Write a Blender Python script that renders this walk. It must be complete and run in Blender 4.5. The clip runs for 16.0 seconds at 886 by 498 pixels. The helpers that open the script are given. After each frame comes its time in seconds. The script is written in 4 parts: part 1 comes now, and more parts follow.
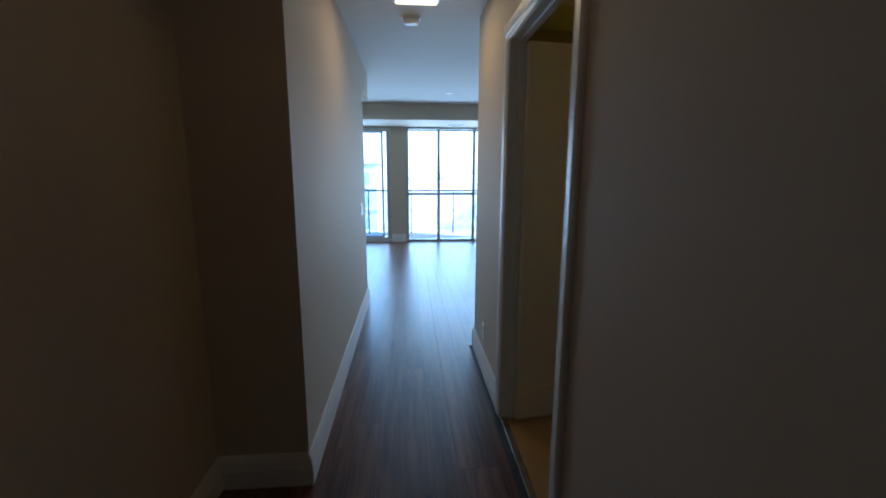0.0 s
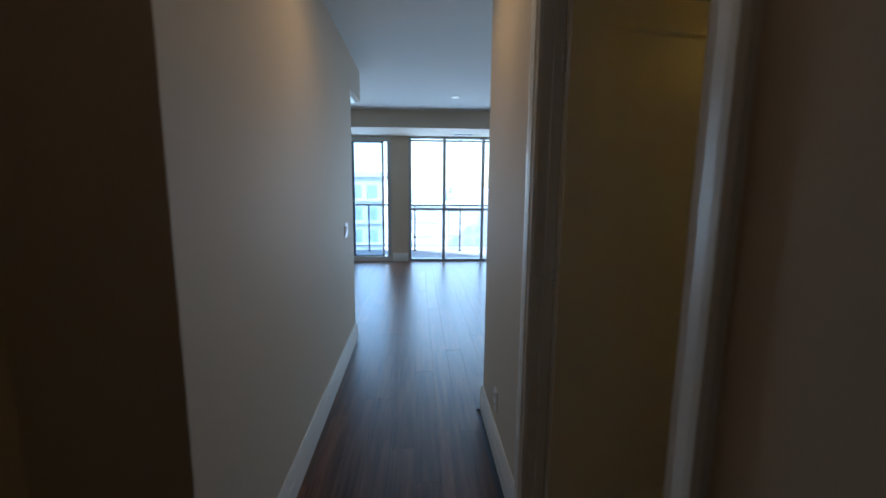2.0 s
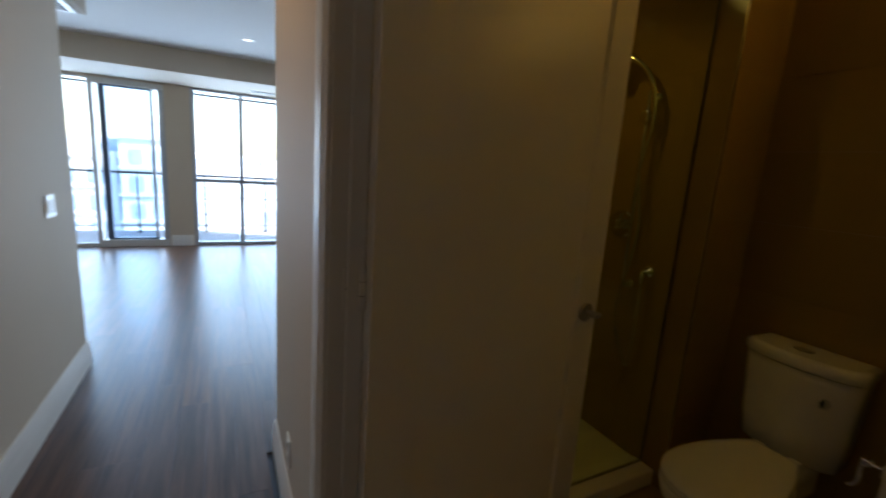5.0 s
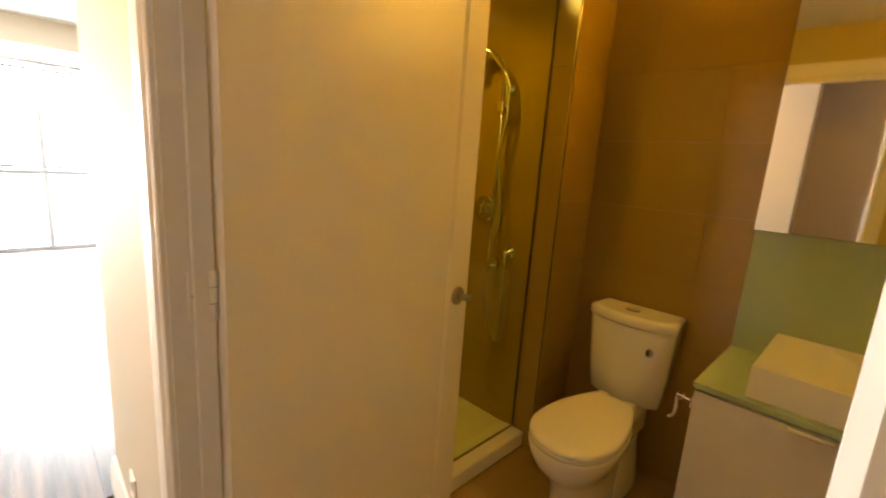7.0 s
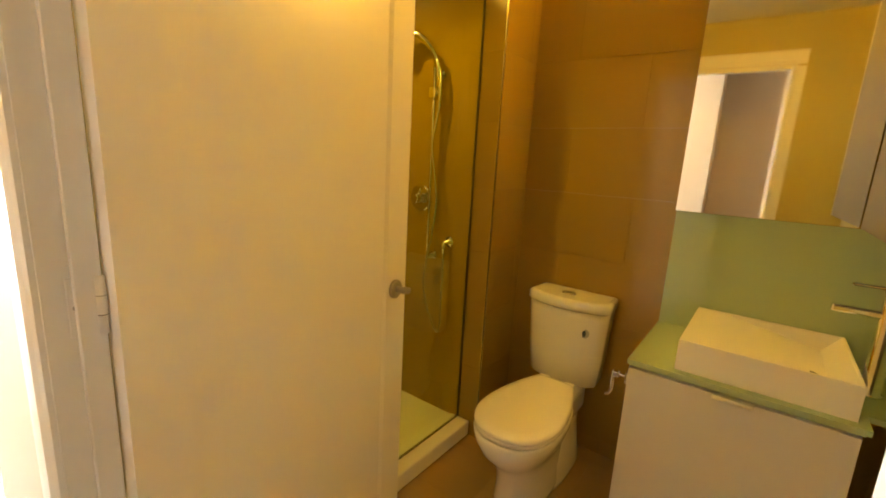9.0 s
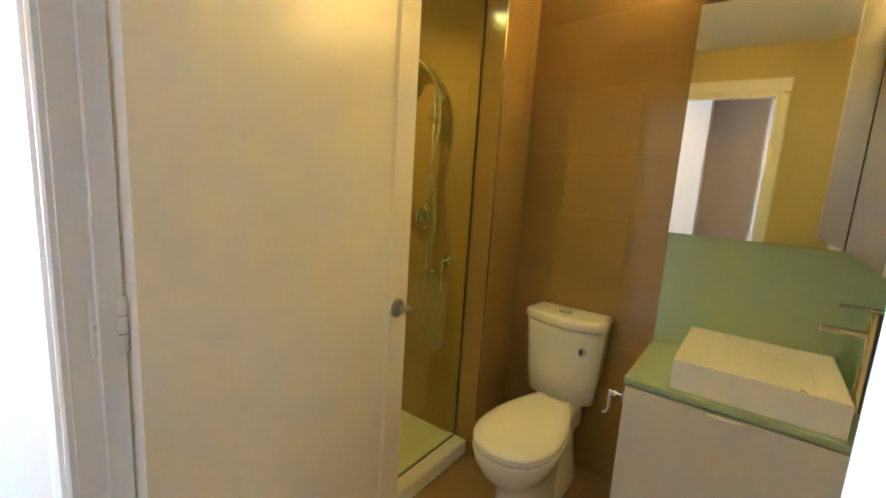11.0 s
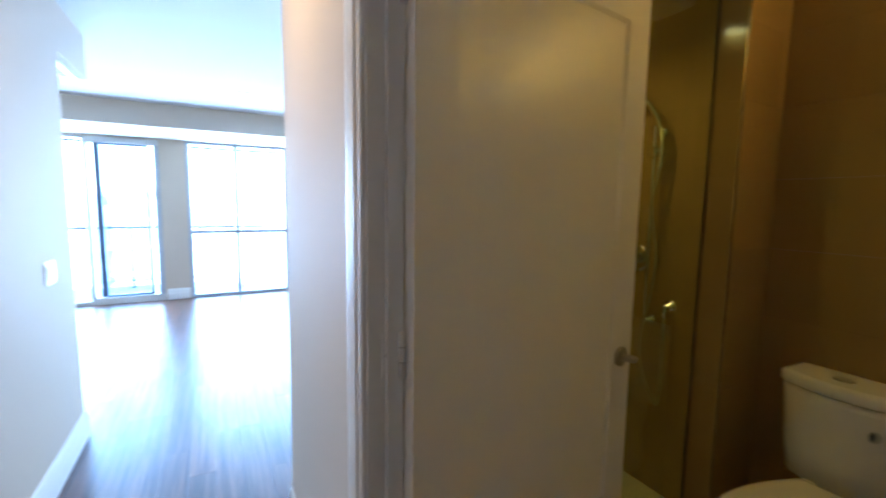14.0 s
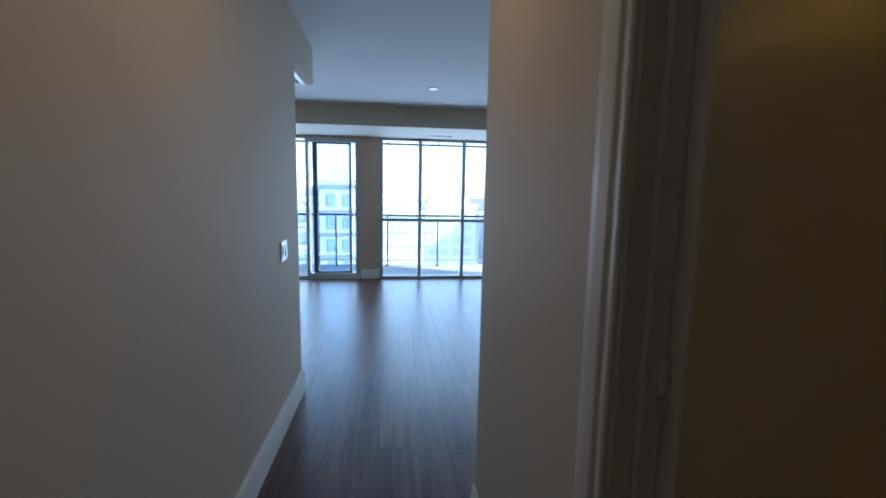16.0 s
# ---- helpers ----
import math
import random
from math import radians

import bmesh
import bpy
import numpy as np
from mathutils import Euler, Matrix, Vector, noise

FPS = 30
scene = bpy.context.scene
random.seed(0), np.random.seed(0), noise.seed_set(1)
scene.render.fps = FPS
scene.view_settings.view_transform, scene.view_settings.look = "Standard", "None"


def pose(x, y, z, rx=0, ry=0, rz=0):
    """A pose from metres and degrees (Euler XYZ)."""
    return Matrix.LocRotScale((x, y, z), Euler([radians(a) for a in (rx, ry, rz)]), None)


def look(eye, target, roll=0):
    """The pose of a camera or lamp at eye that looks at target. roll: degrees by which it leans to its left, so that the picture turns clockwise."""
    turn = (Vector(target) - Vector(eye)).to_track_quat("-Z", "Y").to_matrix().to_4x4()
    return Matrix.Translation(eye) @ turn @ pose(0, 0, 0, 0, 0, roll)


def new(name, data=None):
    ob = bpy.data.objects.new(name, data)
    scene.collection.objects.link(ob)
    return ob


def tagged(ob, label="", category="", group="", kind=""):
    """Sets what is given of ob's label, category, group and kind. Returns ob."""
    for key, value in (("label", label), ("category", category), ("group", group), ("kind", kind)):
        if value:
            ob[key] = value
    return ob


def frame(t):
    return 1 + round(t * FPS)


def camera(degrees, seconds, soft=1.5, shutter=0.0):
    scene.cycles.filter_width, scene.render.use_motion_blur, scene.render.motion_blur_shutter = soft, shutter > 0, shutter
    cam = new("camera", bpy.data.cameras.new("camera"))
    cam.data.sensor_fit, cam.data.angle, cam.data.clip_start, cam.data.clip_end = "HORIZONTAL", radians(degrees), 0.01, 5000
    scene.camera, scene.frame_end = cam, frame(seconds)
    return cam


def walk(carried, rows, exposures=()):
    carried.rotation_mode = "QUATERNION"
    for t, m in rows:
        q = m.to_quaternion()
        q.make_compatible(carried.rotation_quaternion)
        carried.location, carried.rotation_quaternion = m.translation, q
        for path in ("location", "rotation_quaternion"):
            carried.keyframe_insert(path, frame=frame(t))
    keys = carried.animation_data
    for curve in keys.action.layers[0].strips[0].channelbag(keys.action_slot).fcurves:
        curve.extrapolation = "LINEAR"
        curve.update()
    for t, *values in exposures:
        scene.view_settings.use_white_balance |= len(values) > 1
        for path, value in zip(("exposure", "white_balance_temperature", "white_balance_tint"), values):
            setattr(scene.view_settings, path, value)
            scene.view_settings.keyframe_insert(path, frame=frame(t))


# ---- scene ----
cam = camera(91.9, 16.0, soft=1.8, shutter=0.9)

PATH = [
    (0, (0.065, 0.128, 1.413), (0.215, 2.05, 1.058), 0.2),
    (0.5, (0.065, 0.297, 1.416), (0.213, 2.249, 1.077), 0.1),
    (1, (0.089, 0.496, 1.421), (0.227, 2.439, 1.098), 0.3),
    (1.5, (0.131, 0.679, 1.417), (0.252, 2.649, 1.109), 0.3),
    (2, (0.169, 0.889, 1.416), (0.285, 2.855, 1.114), 0.5),
    (2.5, (0.212, 1.079, 1.406), (0.337, 3.062, 1.106), 0.5),
    (3, (0.266, 1.247, 1.401), (0.44, 3.183, 1.087), 0.59),
    (3.5, (0.31, 1.377, 1.386), (0.614, 3.314, 1.049), 1.2),
    (4, (0.341, 1.453, 1.376), (0.837, 3.344, 1.024), 2.2),
    (4.5, (0.364, 1.473, 1.367), (1.094, 3.331, 1.004), 3.2),
    (5, (0.381, 1.474, 1.366), (1.274, 3.187, 1.002), 4),
    (7.5, (0.41, 1.525, 1.364), (1.852, 2.822, 0.979), 3.8),
    (8, (0.42, 1.544, 1.358), (1.935, 2.783, 0.958), 3.9),
    (8.5, (0.434, 1.546, 1.356), (1.993, 2.737, 0.941), 3.7),
    (9, (0.453, 1.532, 1.35), (2.001, 2.692, 0.951), 3.1),
    (11.5, (0.395, 1.533, 1.38), (1.998, 2.722, 1.077), 3.68),
    (12, (0.38, 1.517, 1.393), (1.901, 2.781, 1.113), 2.88),
    (12.5, (0.355, 1.503, 1.398), (1.774, 2.886, 1.151), 1.9),
    (13, (0.332, 1.491, 1.409), (1.625, 3.014, 1.185), 1.3),
    (13.5, (0.314, 1.511, 1.417), (1.429, 3.144, 1.205), 0.94),
    (14, (0.315, 1.562, 1.405), (1.277, 3.354, 1.19), 0.8),
    (14.5, (0.278, 1.545, 1.422), (1.003, 3.383, 1.203), 0.58),
    (15, (0.25, 1.554, 1.424), (0.737, 3.436, 1.197), 0.5),
    (15.5, (0.248, 1.649, 1.401), (0.556, 3.57, 1.156), 0.57),
    (16, (0.234, 1.765, 1.386), (0.458, 3.718, 1.131), 1.1),
]

EXPOSURES = [
    (0.0, 2.25, 5350, 7), (1.5, 2.05, 5600, 8), (3.0, 1.8, 5900, 11), (4.0, 1.75, 5900, 11), (4.5, 1.9, 5950, 11), (5.0, 2.38, 6350, 15), (5.4, 2.8, 6500, 15), (7.2, 5.4, 9400, 19), (8.0, 5.65, 9400, 17), (9.0, 5.85, 8600, 11),
    (11.4, 5.8, 4750, 9), (12.5, 5.55, 4600, 10), (13.5, 4.7, 4800, 12), (14.0, 4.2, 5000, 13), (14.5, 3.5, 5250, 14), (15.0, 2.75, 5350, 12), (16.0, 1.75, 5550, 12),
]
walk(cam, [(t, look(eye, target, roll)) for t, eye, target, roll in PATH], EXPOSURES)

# ---- main dimensions (metres) ----
CEIL = 2.487
HL, HR = -0.40, 0.58            # hall wall faces
Y_BACK, Y_CORNER, Y_LEFT_END, Y_RIGHT_END = -3.2, 1.91, 4.69, 3.41
Y_WIN = 8.644
X_LIV0, X_LIV1 = -3.4, 3.2
DOOR0, DOOR1, DOORH = 1.476, 2.365, 2.05
BX0, BX1, BY0, BY1, BCEIL = 0.647, 2.41, 1.08, 3.29, 2.375

# ---- world and lights ----
world = bpy.data.worlds.new("sky")
scene.world = world
world.use_nodes = True
wn = world.node_tree.nodes
sky = wn.new("ShaderNodeTexSky")
sky.sky_type = 'NISHITA'
sky.sun_disc = False
sky.sun_elevation, sky.sun_rotation = radians(32), radians(114)
sky.dust_density = 0.8
wn["Background"].inputs["Strength"].default_value = 0.15
world.node_tree.links.new(sky.outputs[0], wn["Background"].inputs["Color"])

sun = new("sun", bpy.data.lights.new("sun", 'SUN'))
sun.data.energy, sun.data.angle, sun.data.color = 2.5, radians(4), (1, 0.96, 0.9)
sun.matrix_world = look((16, -7, 11), (0, 0, 0))


def area_light(name, eye, target, sx, sy, watts, color):
    ob = new(name, bpy.data.lights.new(name, 'AREA'))
    ob.data.shape, ob.data.size, ob.data.size_y = 'RECTANGLE', sx, sy
    ob.data.energy, ob.data.color = watts, color
    ob.matrix_world = look(eye, target)
    return ob


DAY = (0.57, 0.79, 1.0)
area_light("daylight_window", (1.33, Y_WIN + 0.10, 1.1), (1.33, 0, 1.0), 2.6, 2.1, 19, DAY)
area_light("daylight_balcony_door", (-1.2, Y_WIN + 0.10, 1.1), (-1.2, 0, 1.0), 1.7, 2.0, 12.5, DAY)
WARM = (1.0, 0.59, 0.115)


def spot_lamp(name, x, y, z, watts, color, size=0.05, cone=150):
    ob = new(name, bpy.data.lights.new(name, 'SPOT'))
    ob.data.energy, ob.data.color, ob.data.shadow_soft_size = watts, color, size
    ob.data.spot_size, ob.data.spot_blend = radians(cone), 0.5
    ob.matrix_world = look((x, y, z), (x, y + 0.001, 0))
    return ob


spot_lamp("shower_lamp", 1.35, 2.98, BCEIL - 0.02, 0.9, WARM)
area_light("hall_lamp", (0.12, 3.0, CEIL - 0.035), (0.12, 3.001, 0), 0.22, 0.22, 0.6, (1, 0.62, 0.22))
# added warm fill without a fitting, to lift the dark entry walls
area_light("entry_fill", (-0.1, 1.0, CEIL - 0.03), (-0.1, 1.001, 0), 0.12, 0.12, 0.08, (1, 0.54, 0.10))


# ---- mesh helpers ----
def box(bm, x0, x1, y0, y1, z0, z1, bevel=0.0, seg=1):
    r = bmesh.ops.create_cube(bm, size=1)
    vs = r["verts"]
    bmesh.ops.scale(bm, vec=(x1 - x0, y1 - y0, z1 - z0), verts=vs)
    bmesh.ops.translate(bm, vec=((x0 + x1) / 2, (y0 + y1) / 2, (z0 + z1) / 2), verts=vs)
    if bevel:
        es = list({e for v in vs for e in v.link_edges})
        bmesh.ops.bevel(bm, geom=es, offset=bevel, segments=seg, affect='EDGES', profile=0.5)
    return bm


def boxes(*dims, bevel=0.0, seg=1):
    bm = bmesh.new()
    for d in dims:
        box(bm, *d, bevel=bevel, seg=seg)
    return bm


def rings(bm, loops, cap=True, smooth=True):
    """Joins closed loops of points, one after another, into a skin."""
    vv = [[bm.verts.new(p) for p in lp] for lp in loops]
    n = len(vv[0])
    for a, b in zip(vv, vv[1:]):
        for i in range(n):
            f = bm.faces.new((a[i], a[(i + 1) % n], b[(i + 1) % n], b[i]))
            f.smooth = smooth
    if cap:
        bm.faces.new(vv[0][::-1])
        bm.faces.new(vv[-1])
    bmesh.ops.recalc_face_normals(bm, faces=bm.faces)
    return bm


def tube(bm, pts, r, n=12):
    """A round bar along a line of points; r is a radius or one for each point."""
    pts = [Vector(p) for p in pts]
    rs = r if isinstance(r, (list, tuple)) else [r] * len(pts)
    loops, side = [], None
    for i, p in enumerate(pts):
        d = (pts[min(i + 1, len(pts) - 1)] - pts[max(i - 1, 0)]).normalized()
        if side is None:
            side = d.orthogonal().normalized()
        side = (side - d * side.dot(d)).normalized()
        up = d.cross(side)
        loops.append([p + (side * math.cos(a) + up * math.sin(a)) * rs[i] for a in [2 * math.pi * k / n for k in range(n)]])
    return rings(bm, loops)


def smooth_path(pts, steps=8):
    """A rounded line through the points."""
    pts = [Vector(p) for p in pts]
    out = []
    for i in range(len(pts) - 1):
        p0, p1, p2, p3 = pts[max(i - 1, 0)], pts[i], pts[i + 1], pts[min(i + 2, len(pts) - 1)]
        for k in range(steps):
            t = k / steps
            out.append(0.5 * (2 * p1 + (p2 - p0) * t + (2 * p0 - 5 * p1 + 4 * p2 - p3) * t * t + (3 * p1 - p0 - 3 * p2 + p3) * t ** 3))
    return out + [pts[-1]]


def prism(bm, outline, axis, a, b):
    """A constant section (u, v) pushed from a to b along an axis: x gives (a, u, v), y gives (u, a, v), z gives (u, v, a)."""
    put = {"x": lambda s, u, v: (s, u, v), "y": lambda s, u, v: (u, s, v), "z": lambda s, u, v: (u, v, s)}[axis]
    return rings(bm, [[put(a, u, v) for u, v in outline], [put(b, u, v) for u, v in outline]], smooth=False)


def mesh_of(name, bm, material):
    me = bpy.data.meshes.new(name)
    bm.to_mesh(me)
    bm.free()
    me.materials.append(material)
    return me


def thing(name, bm, material, label="", category="", group="", kind=""):
    ob = new(name, mesh_of(name, bm, material))
    return tagged(ob, label, category, group, kind)


def base_of(name, at, label, category, group="", kind=""):
    ob = new(name)
    ob.matrix_world = at if isinstance(at, Matrix) else Matrix.Translation(at)
    ob.empty_display_size = 0.1
    return tagged(ob, label, category, group, kind)


def part(name, bm, material, parent, label="", local=False):
    """A bmesh as one mesh object under a thing or a part; its points are in the world unless local."""
    ob = new(name, mesh_of(name, bm, material))
    ob.parent = parent
    if not local:
        top = parent
        m = top.matrix_local.copy()
        while top.parent:
            top = top.parent
            m = top.matrix_local @ m
        ob.matrix_parent_inverse = m.inverted()
    return tagged(ob, label)


# ---- materials ----
def material(name, color, rough=0.5, metal=0.0, var=0.06, scale=6.0, fine=60.0, bump=0.02, spec=0.5, coat=0.0, random_tone=0.0, detail=5):
    m = bpy.data.materials.new(name)
    m.use_nodes = True
    nt = m.node_tree
    nd, ln = nt.nodes, nt.links
    b = nd["Principled BSDF"]
    b.inputs["Roughness"].default_value, b.inputs["Metallic"].default_value = rough, metal
    b.inputs["Specular IOR Level"].default_value = spec
    b.inputs["Coat Weight"].default_value = coat
    co = nd.new("ShaderNodeTexCoord")
    big, small = nd.new("ShaderNodeTexNoise"), nd.new("ShaderNodeTexNoise")
    big.inputs["Scale"].default_value, small.inputs["Scale"].default_value = scale, fine
    big.inputs["Detail"].default_value = detail
    for n in (big, small):
        ln.new(co.outputs["Object"], n.inputs["Vector"])
    if random_tone:
        # every piece reads the noise at a spot of its own
        which, shift, add = nd.new("ShaderNodeObjectInfo"), nd.new("ShaderNodeCombineXYZ"), nd.new("ShaderNodeVectorMath")
        add.operation = 'MULTIPLY_ADD'
        add.inputs[1].default_value = (31, 17, 43)
        for i in range(3):
            ln.new(which.outputs["Random"], shift.inputs[i])
        ln.new(shift.outputs[0], add.inputs[0])
        ln.new(co.outputs["Object"], add.inputs[2])
        ln.new(add.outputs[0], big.inputs["Vector"])
    ramp = nd.new("ShaderNodeMix")
    ramp.data_type = 'RGBA'
    ramp.inputs["A"].default_value = (*[c * (1 - var) for c in color], 1)
    ramp.inputs["B"].default_value = (*[min(1, c * (1 + var)) for c in color], 1)
    ln.new(big.outputs["Fac"], ramp.inputs["Factor"])
    out = ramp.outputs["Result"]
    if random_tone:
        info, tone, mul = nd.new("ShaderNodeObjectInfo"), nd.new("ShaderNodeVectorMath"), nd.new("ShaderNodeMapRange")
        tone.operation = 'SCALE'
        ln.new(info.outputs["Random"], mul.inputs["Value"])
        mul.inputs["To Min"].default_value, mul.inputs["To Max"].default_value = 1 - random_tone, 1 + random_tone
        ln.new(mul.outputs["Result"], tone.inputs["Scale"])
        ln.new(out, tone.inputs[0])
        out = tone.outputs["Vector"]
    ln.new(out, b.inputs["Base Color"])
    rr = nd.new("ShaderNodeMapRange")
    rr.inputs["To Min"].default_value, rr.inputs["To Max"].default_value = max(0.0, rough - 0.06), min(1, rough + 0.06)
    ln.new(big.outputs["Fac"], rr.inputs["Value"])
    if not random_tone:
        ln.new(rr.outputs["Result"], b.inputs["Roughness"])
    if bump:
        bp = nd.new("ShaderNodeBump")
        bp.inputs["Strength"].default_value, bp.inputs["Distance"].default_value = bump * 5, 0.001
        ln.new(small.outputs["Fac"], bp.inputs["Height"])
        ln.new(bp.outputs["Normal"], b.inputs["Normal"])
    return m


def wood_floor():
    m = bpy.data.materials.new("dark_wood")
    m.use_nodes = True
    nd, ln = m.node_tree.nodes, m.node_tree.links
    b = nd["Principled BSDF"]
    co, mp, info = nd.new("ShaderNodeTexCoord"), nd.new("ShaderNodeMapping"), nd.new("ShaderNodeObjectInfo")
    off = nd.new("ShaderNodeVectorMath")
    off.operation = 'MULTIPLY_ADD'
    comb = nd.new("ShaderNodeCombineXYZ")
    for i in range(3):
        ln.new(info.outputs["Random"], comb.inputs[i])
    off.inputs[1].default_value = (37, 53, 11)
    ln.new(comb.outputs[0], off.inputs[0])
    ln.new(co.outputs["Object"], off.inputs[2])
    mp.inputs["Scale"].default_value = (13, 0.7, 10)
    ln.new(off.outputs[0], mp.inputs["Vector"])
    grain, broad = nd.new("ShaderNodeTexNoise"), nd.new("ShaderNodeTexNoise")
    grain.inputs["Scale"].default_value, grain.inputs["Detail"].default_value, grain.inputs["Roughness"].default_value = 2.2, 9, 0.65
    broad.inputs["Scale"].default_value = 0.7
    ln.new(mp.outputs[0], grain.inputs["Vector"])
    ln.new(mp.outputs[0], broad.inputs["Vector"])
    ramp = nd.new("ShaderNodeValToRGB")
    ramp.color_ramp.elements[0].position, ramp.color_ramp.elements[0].color = 0.36, (0.034, 0.0130, 0.0070, 1)
    ramp.color_ramp.elements[1].position, ramp.color_ramp.elements[1].color = 0.66, (0.165, 0.076, 0.042, 1)
    ln.new(grain.outputs["Fac"], ramp.inputs["Fac"])
    hsv, tone = nd.new("ShaderNodeHueSaturation"), nd.new("ShaderNodeMapRange")
    tone.inputs["To Min"].default_value, tone.inputs["To Max"].default_value = 0.70, 1.35
    ln.new(info.outputs["Random"], tone.inputs["Value"])
    ln.new(tone.outputs["Result"], hsv.inputs["Value"])
    ln.new(ramp.outputs["Color"], hsv.inputs["Color"])
    ln.new(hsv.outputs["Color"], b.inputs["Base Color"])
    rr = nd.new("ShaderNodeMapRange")
    rr.inputs["To Min"].default_value, rr.inputs["To Max"].default_value = 0.26, 0.40
    ln.new(grain.outputs["Fac"], rr.inputs["Value"])
    ln.new(rr.outputs["Result"], b.inputs["Roughness"])
    bp = nd.new("ShaderNodeBump")
    bp.inputs["Strength"].default_value, bp.inputs["Distance"].default_value = 0.25, 0.0008
    ln.new(grain.outputs["Fac"], bp.inputs["Height"])
    ln.new(bp.outputs["Normal"], b.inputs["Normal"])
    return m


def glass(name, tint=(1, 1, 1), gloss=0.1):
    """A thin pane: clear, with a Fresnel gloss."""
    m = bpy.data.materials.new(name)
    m.use_nodes = True
    nd, ln = m.node_tree.nodes, m.node_tree.links
    nd.remove(nd["Principled BSDF"])
    tr, gl, mx, fr, pw, ad = (nd.new("ShaderNodeBsdfTransparent"), nd.new("ShaderNodeBsdfGlossy"), nd.new("ShaderNodeMixShader"), nd.new("ShaderNodeLayerWeight"),
                              nd.new("ShaderNodeMath"), nd.new("ShaderNodeMath"))
    tr.inputs["Color"].default_value = (*tint, 1)
    gl.inputs["Roughness"].default_value = 0.02
    fr.inputs["Blend"].default_value = 0.5
    pw.operation, pw.inputs[1].default_value = 'POWER', 4.0
    ad.operation, ad.inputs[1].default_value, ad.inputs[2].default_value = 'MULTIPLY_ADD', 0.8, 0.025 + gloss * 0.1
    ln.new(fr.outputs["Facing"], pw.inputs[0])
    ln.new(pw.outputs[0], ad.inputs[0])
    ln.new(ad.outputs[0], mx.inputs[0])
    ln.new(tr.outputs[0], mx.inputs[1])
    ln.new(gl.outputs[0], mx.inputs[2])
    ln.new(mx.outputs[0], nd["Material Output"].inputs["Surface"])
    return m


def glow(name, color, strength):
    m = bpy.data.materials.new(name)
    m.use_nodes = True
    b = m.node_tree.nodes["Principled BSDF"]
    b.inputs["Base Color"].default_value = (0.9, 0.9, 0.88, 1)
    b.inputs["Emission Color"].default_value, b.inputs["Emission Strength"].default_value = (*color, 1), strength
    return m


PAINT = material("wall_paint", (0.578, 0.496, 0.40), 0.70, var=0.03, scale=1.5, fine=220, bump=0.04, spec=0.32)
CEIL_M = material("ceiling_paint", (0.78, 0.78, 0.77), 0.85, var=0.02, scale=2, fine=150, bump=0.05)
TRIM = material("trim_paint", (0.78, 0.77, 0.75), 0.40, var=0.03, scale=3, fine=90, bump=0.01)
DOOR_M = material("door_paint", (0.82, 0.80, 0.76), 0.34, var=0.03, scale=2.5, fine=140, bump=0.02)
WOOD = wood_floor()
TILE = material("wall_tile", (0.36, 0.235, 0.066), 0.12, var=0.05, scale=2.2, fine=30, bump=0.0, random_tone=0.06, detail=1)
GROUT = material("grout", (0.31, 0.22, 0.07), 0.9, var=0.04, scale=20)
FLOOR_TILE = material("floor_tile", (0.36, 0.235, 0.105), 0.36, var=0.06, scale=4, fine=50, bump=0.0, random_tone=0.05, detail=2)
PORCELAIN = material("porcelain", (0.84, 0.83, 0.80), 0.10, var=0.012, scale=2, bump=0.0, coat=0.3)
SEAT_M = material("seat_plastic", (0.83, 0.81, 0.77), 0.22, var=0.012, scale=3, bump=0.0)
SOLID = material("solid_surface", (0.82, 0.81, 0.79), 0.35, var=0.015, scale=4, bump=0.005)
CURB_M = material("curb_acrylic", (0.80, 0.79, 0.75), 0.3, var=0.03, scale=5, bump=0.01)
GREEN = material("green_glass", (0.40, 0.52, 0.355), 0.08, var=0.03, scale=3, bump=0.0, coat=0.4)
LACQUER = material("vanity_lacquer", (0.70, 0.68, 0.66), 0.35, var=0.02, scale=3, bump=0.005)
CABINET_M = material("cabinet_grey", (0.20, 0.19, 0.185), 0.35, var=0.04, scale=3, bump=0.01)
CHROME = material("chrome", (0.82, 0.82, 0.82), 0.08, metal=1, var=0.02, bump=0.0)
SATIN = material("satin_chrome", (0.86, 0.84, 0.80), 0.35, metal=0.6, var=0.03, bump=0.0)
NICKEL = material("brushed_nickel", (0.42, 0.40, 0.37), 0.28, metal=1, var=0.04, fine=300, bump=0.01)
ALU = material("aluminium_frame", (0.42, 0.45, 0.50), 0.4, metal=0.2, var=0.04, bump=0.005)
STILE_M = material("blue_grey_metal", (0.085, 0.12, 0.18), 0.35, metal=0.3, var=0.08)
DARK = material("dark_metal", (0.05, 0.055, 0.065), 0.4, metal=0.5, var=0.08)
BLACK = material("black_rubber", (0.015, 0.015, 0.015), 0.6, var=0.1)
PLASTIC = material("white_plastic", (0.85, 0.85, 0.83), 0.3, var=0.01, bump=0.0)
CONCRETE = material("concrete", (0.60, 0.60, 0.59), 0.85, var=0.12, scale=3, fine=70, bump=0.1)
BATH_PAINT = material("bathroom_paint", (0.50, 0.43, 0.18), 0.6, var=0.03, scale=1.5, fine=220, bump=0.03)
FRAME_L = material("painted_frame", (0.60, 0.60, 0.59), 0.45, var=0.03, bump=0.005)
TINTED = glass("tinted_glass", (0.84, 0.91, 0.97), 0.1)
PANE = glass("window_glass", (0.93, 0.97, 1.0))
SHOWER_GLASS = glass("shower_glass", (0.88, 0.95, 0.76), 0.35)
MIRROR_M = material("mirror_silver", (0.86, 0.87, 0.82), 0.01, metal=1, var=0.0, bump=0.0)

# ---- structure: walls, floors, ceilings ----
T = 0.12


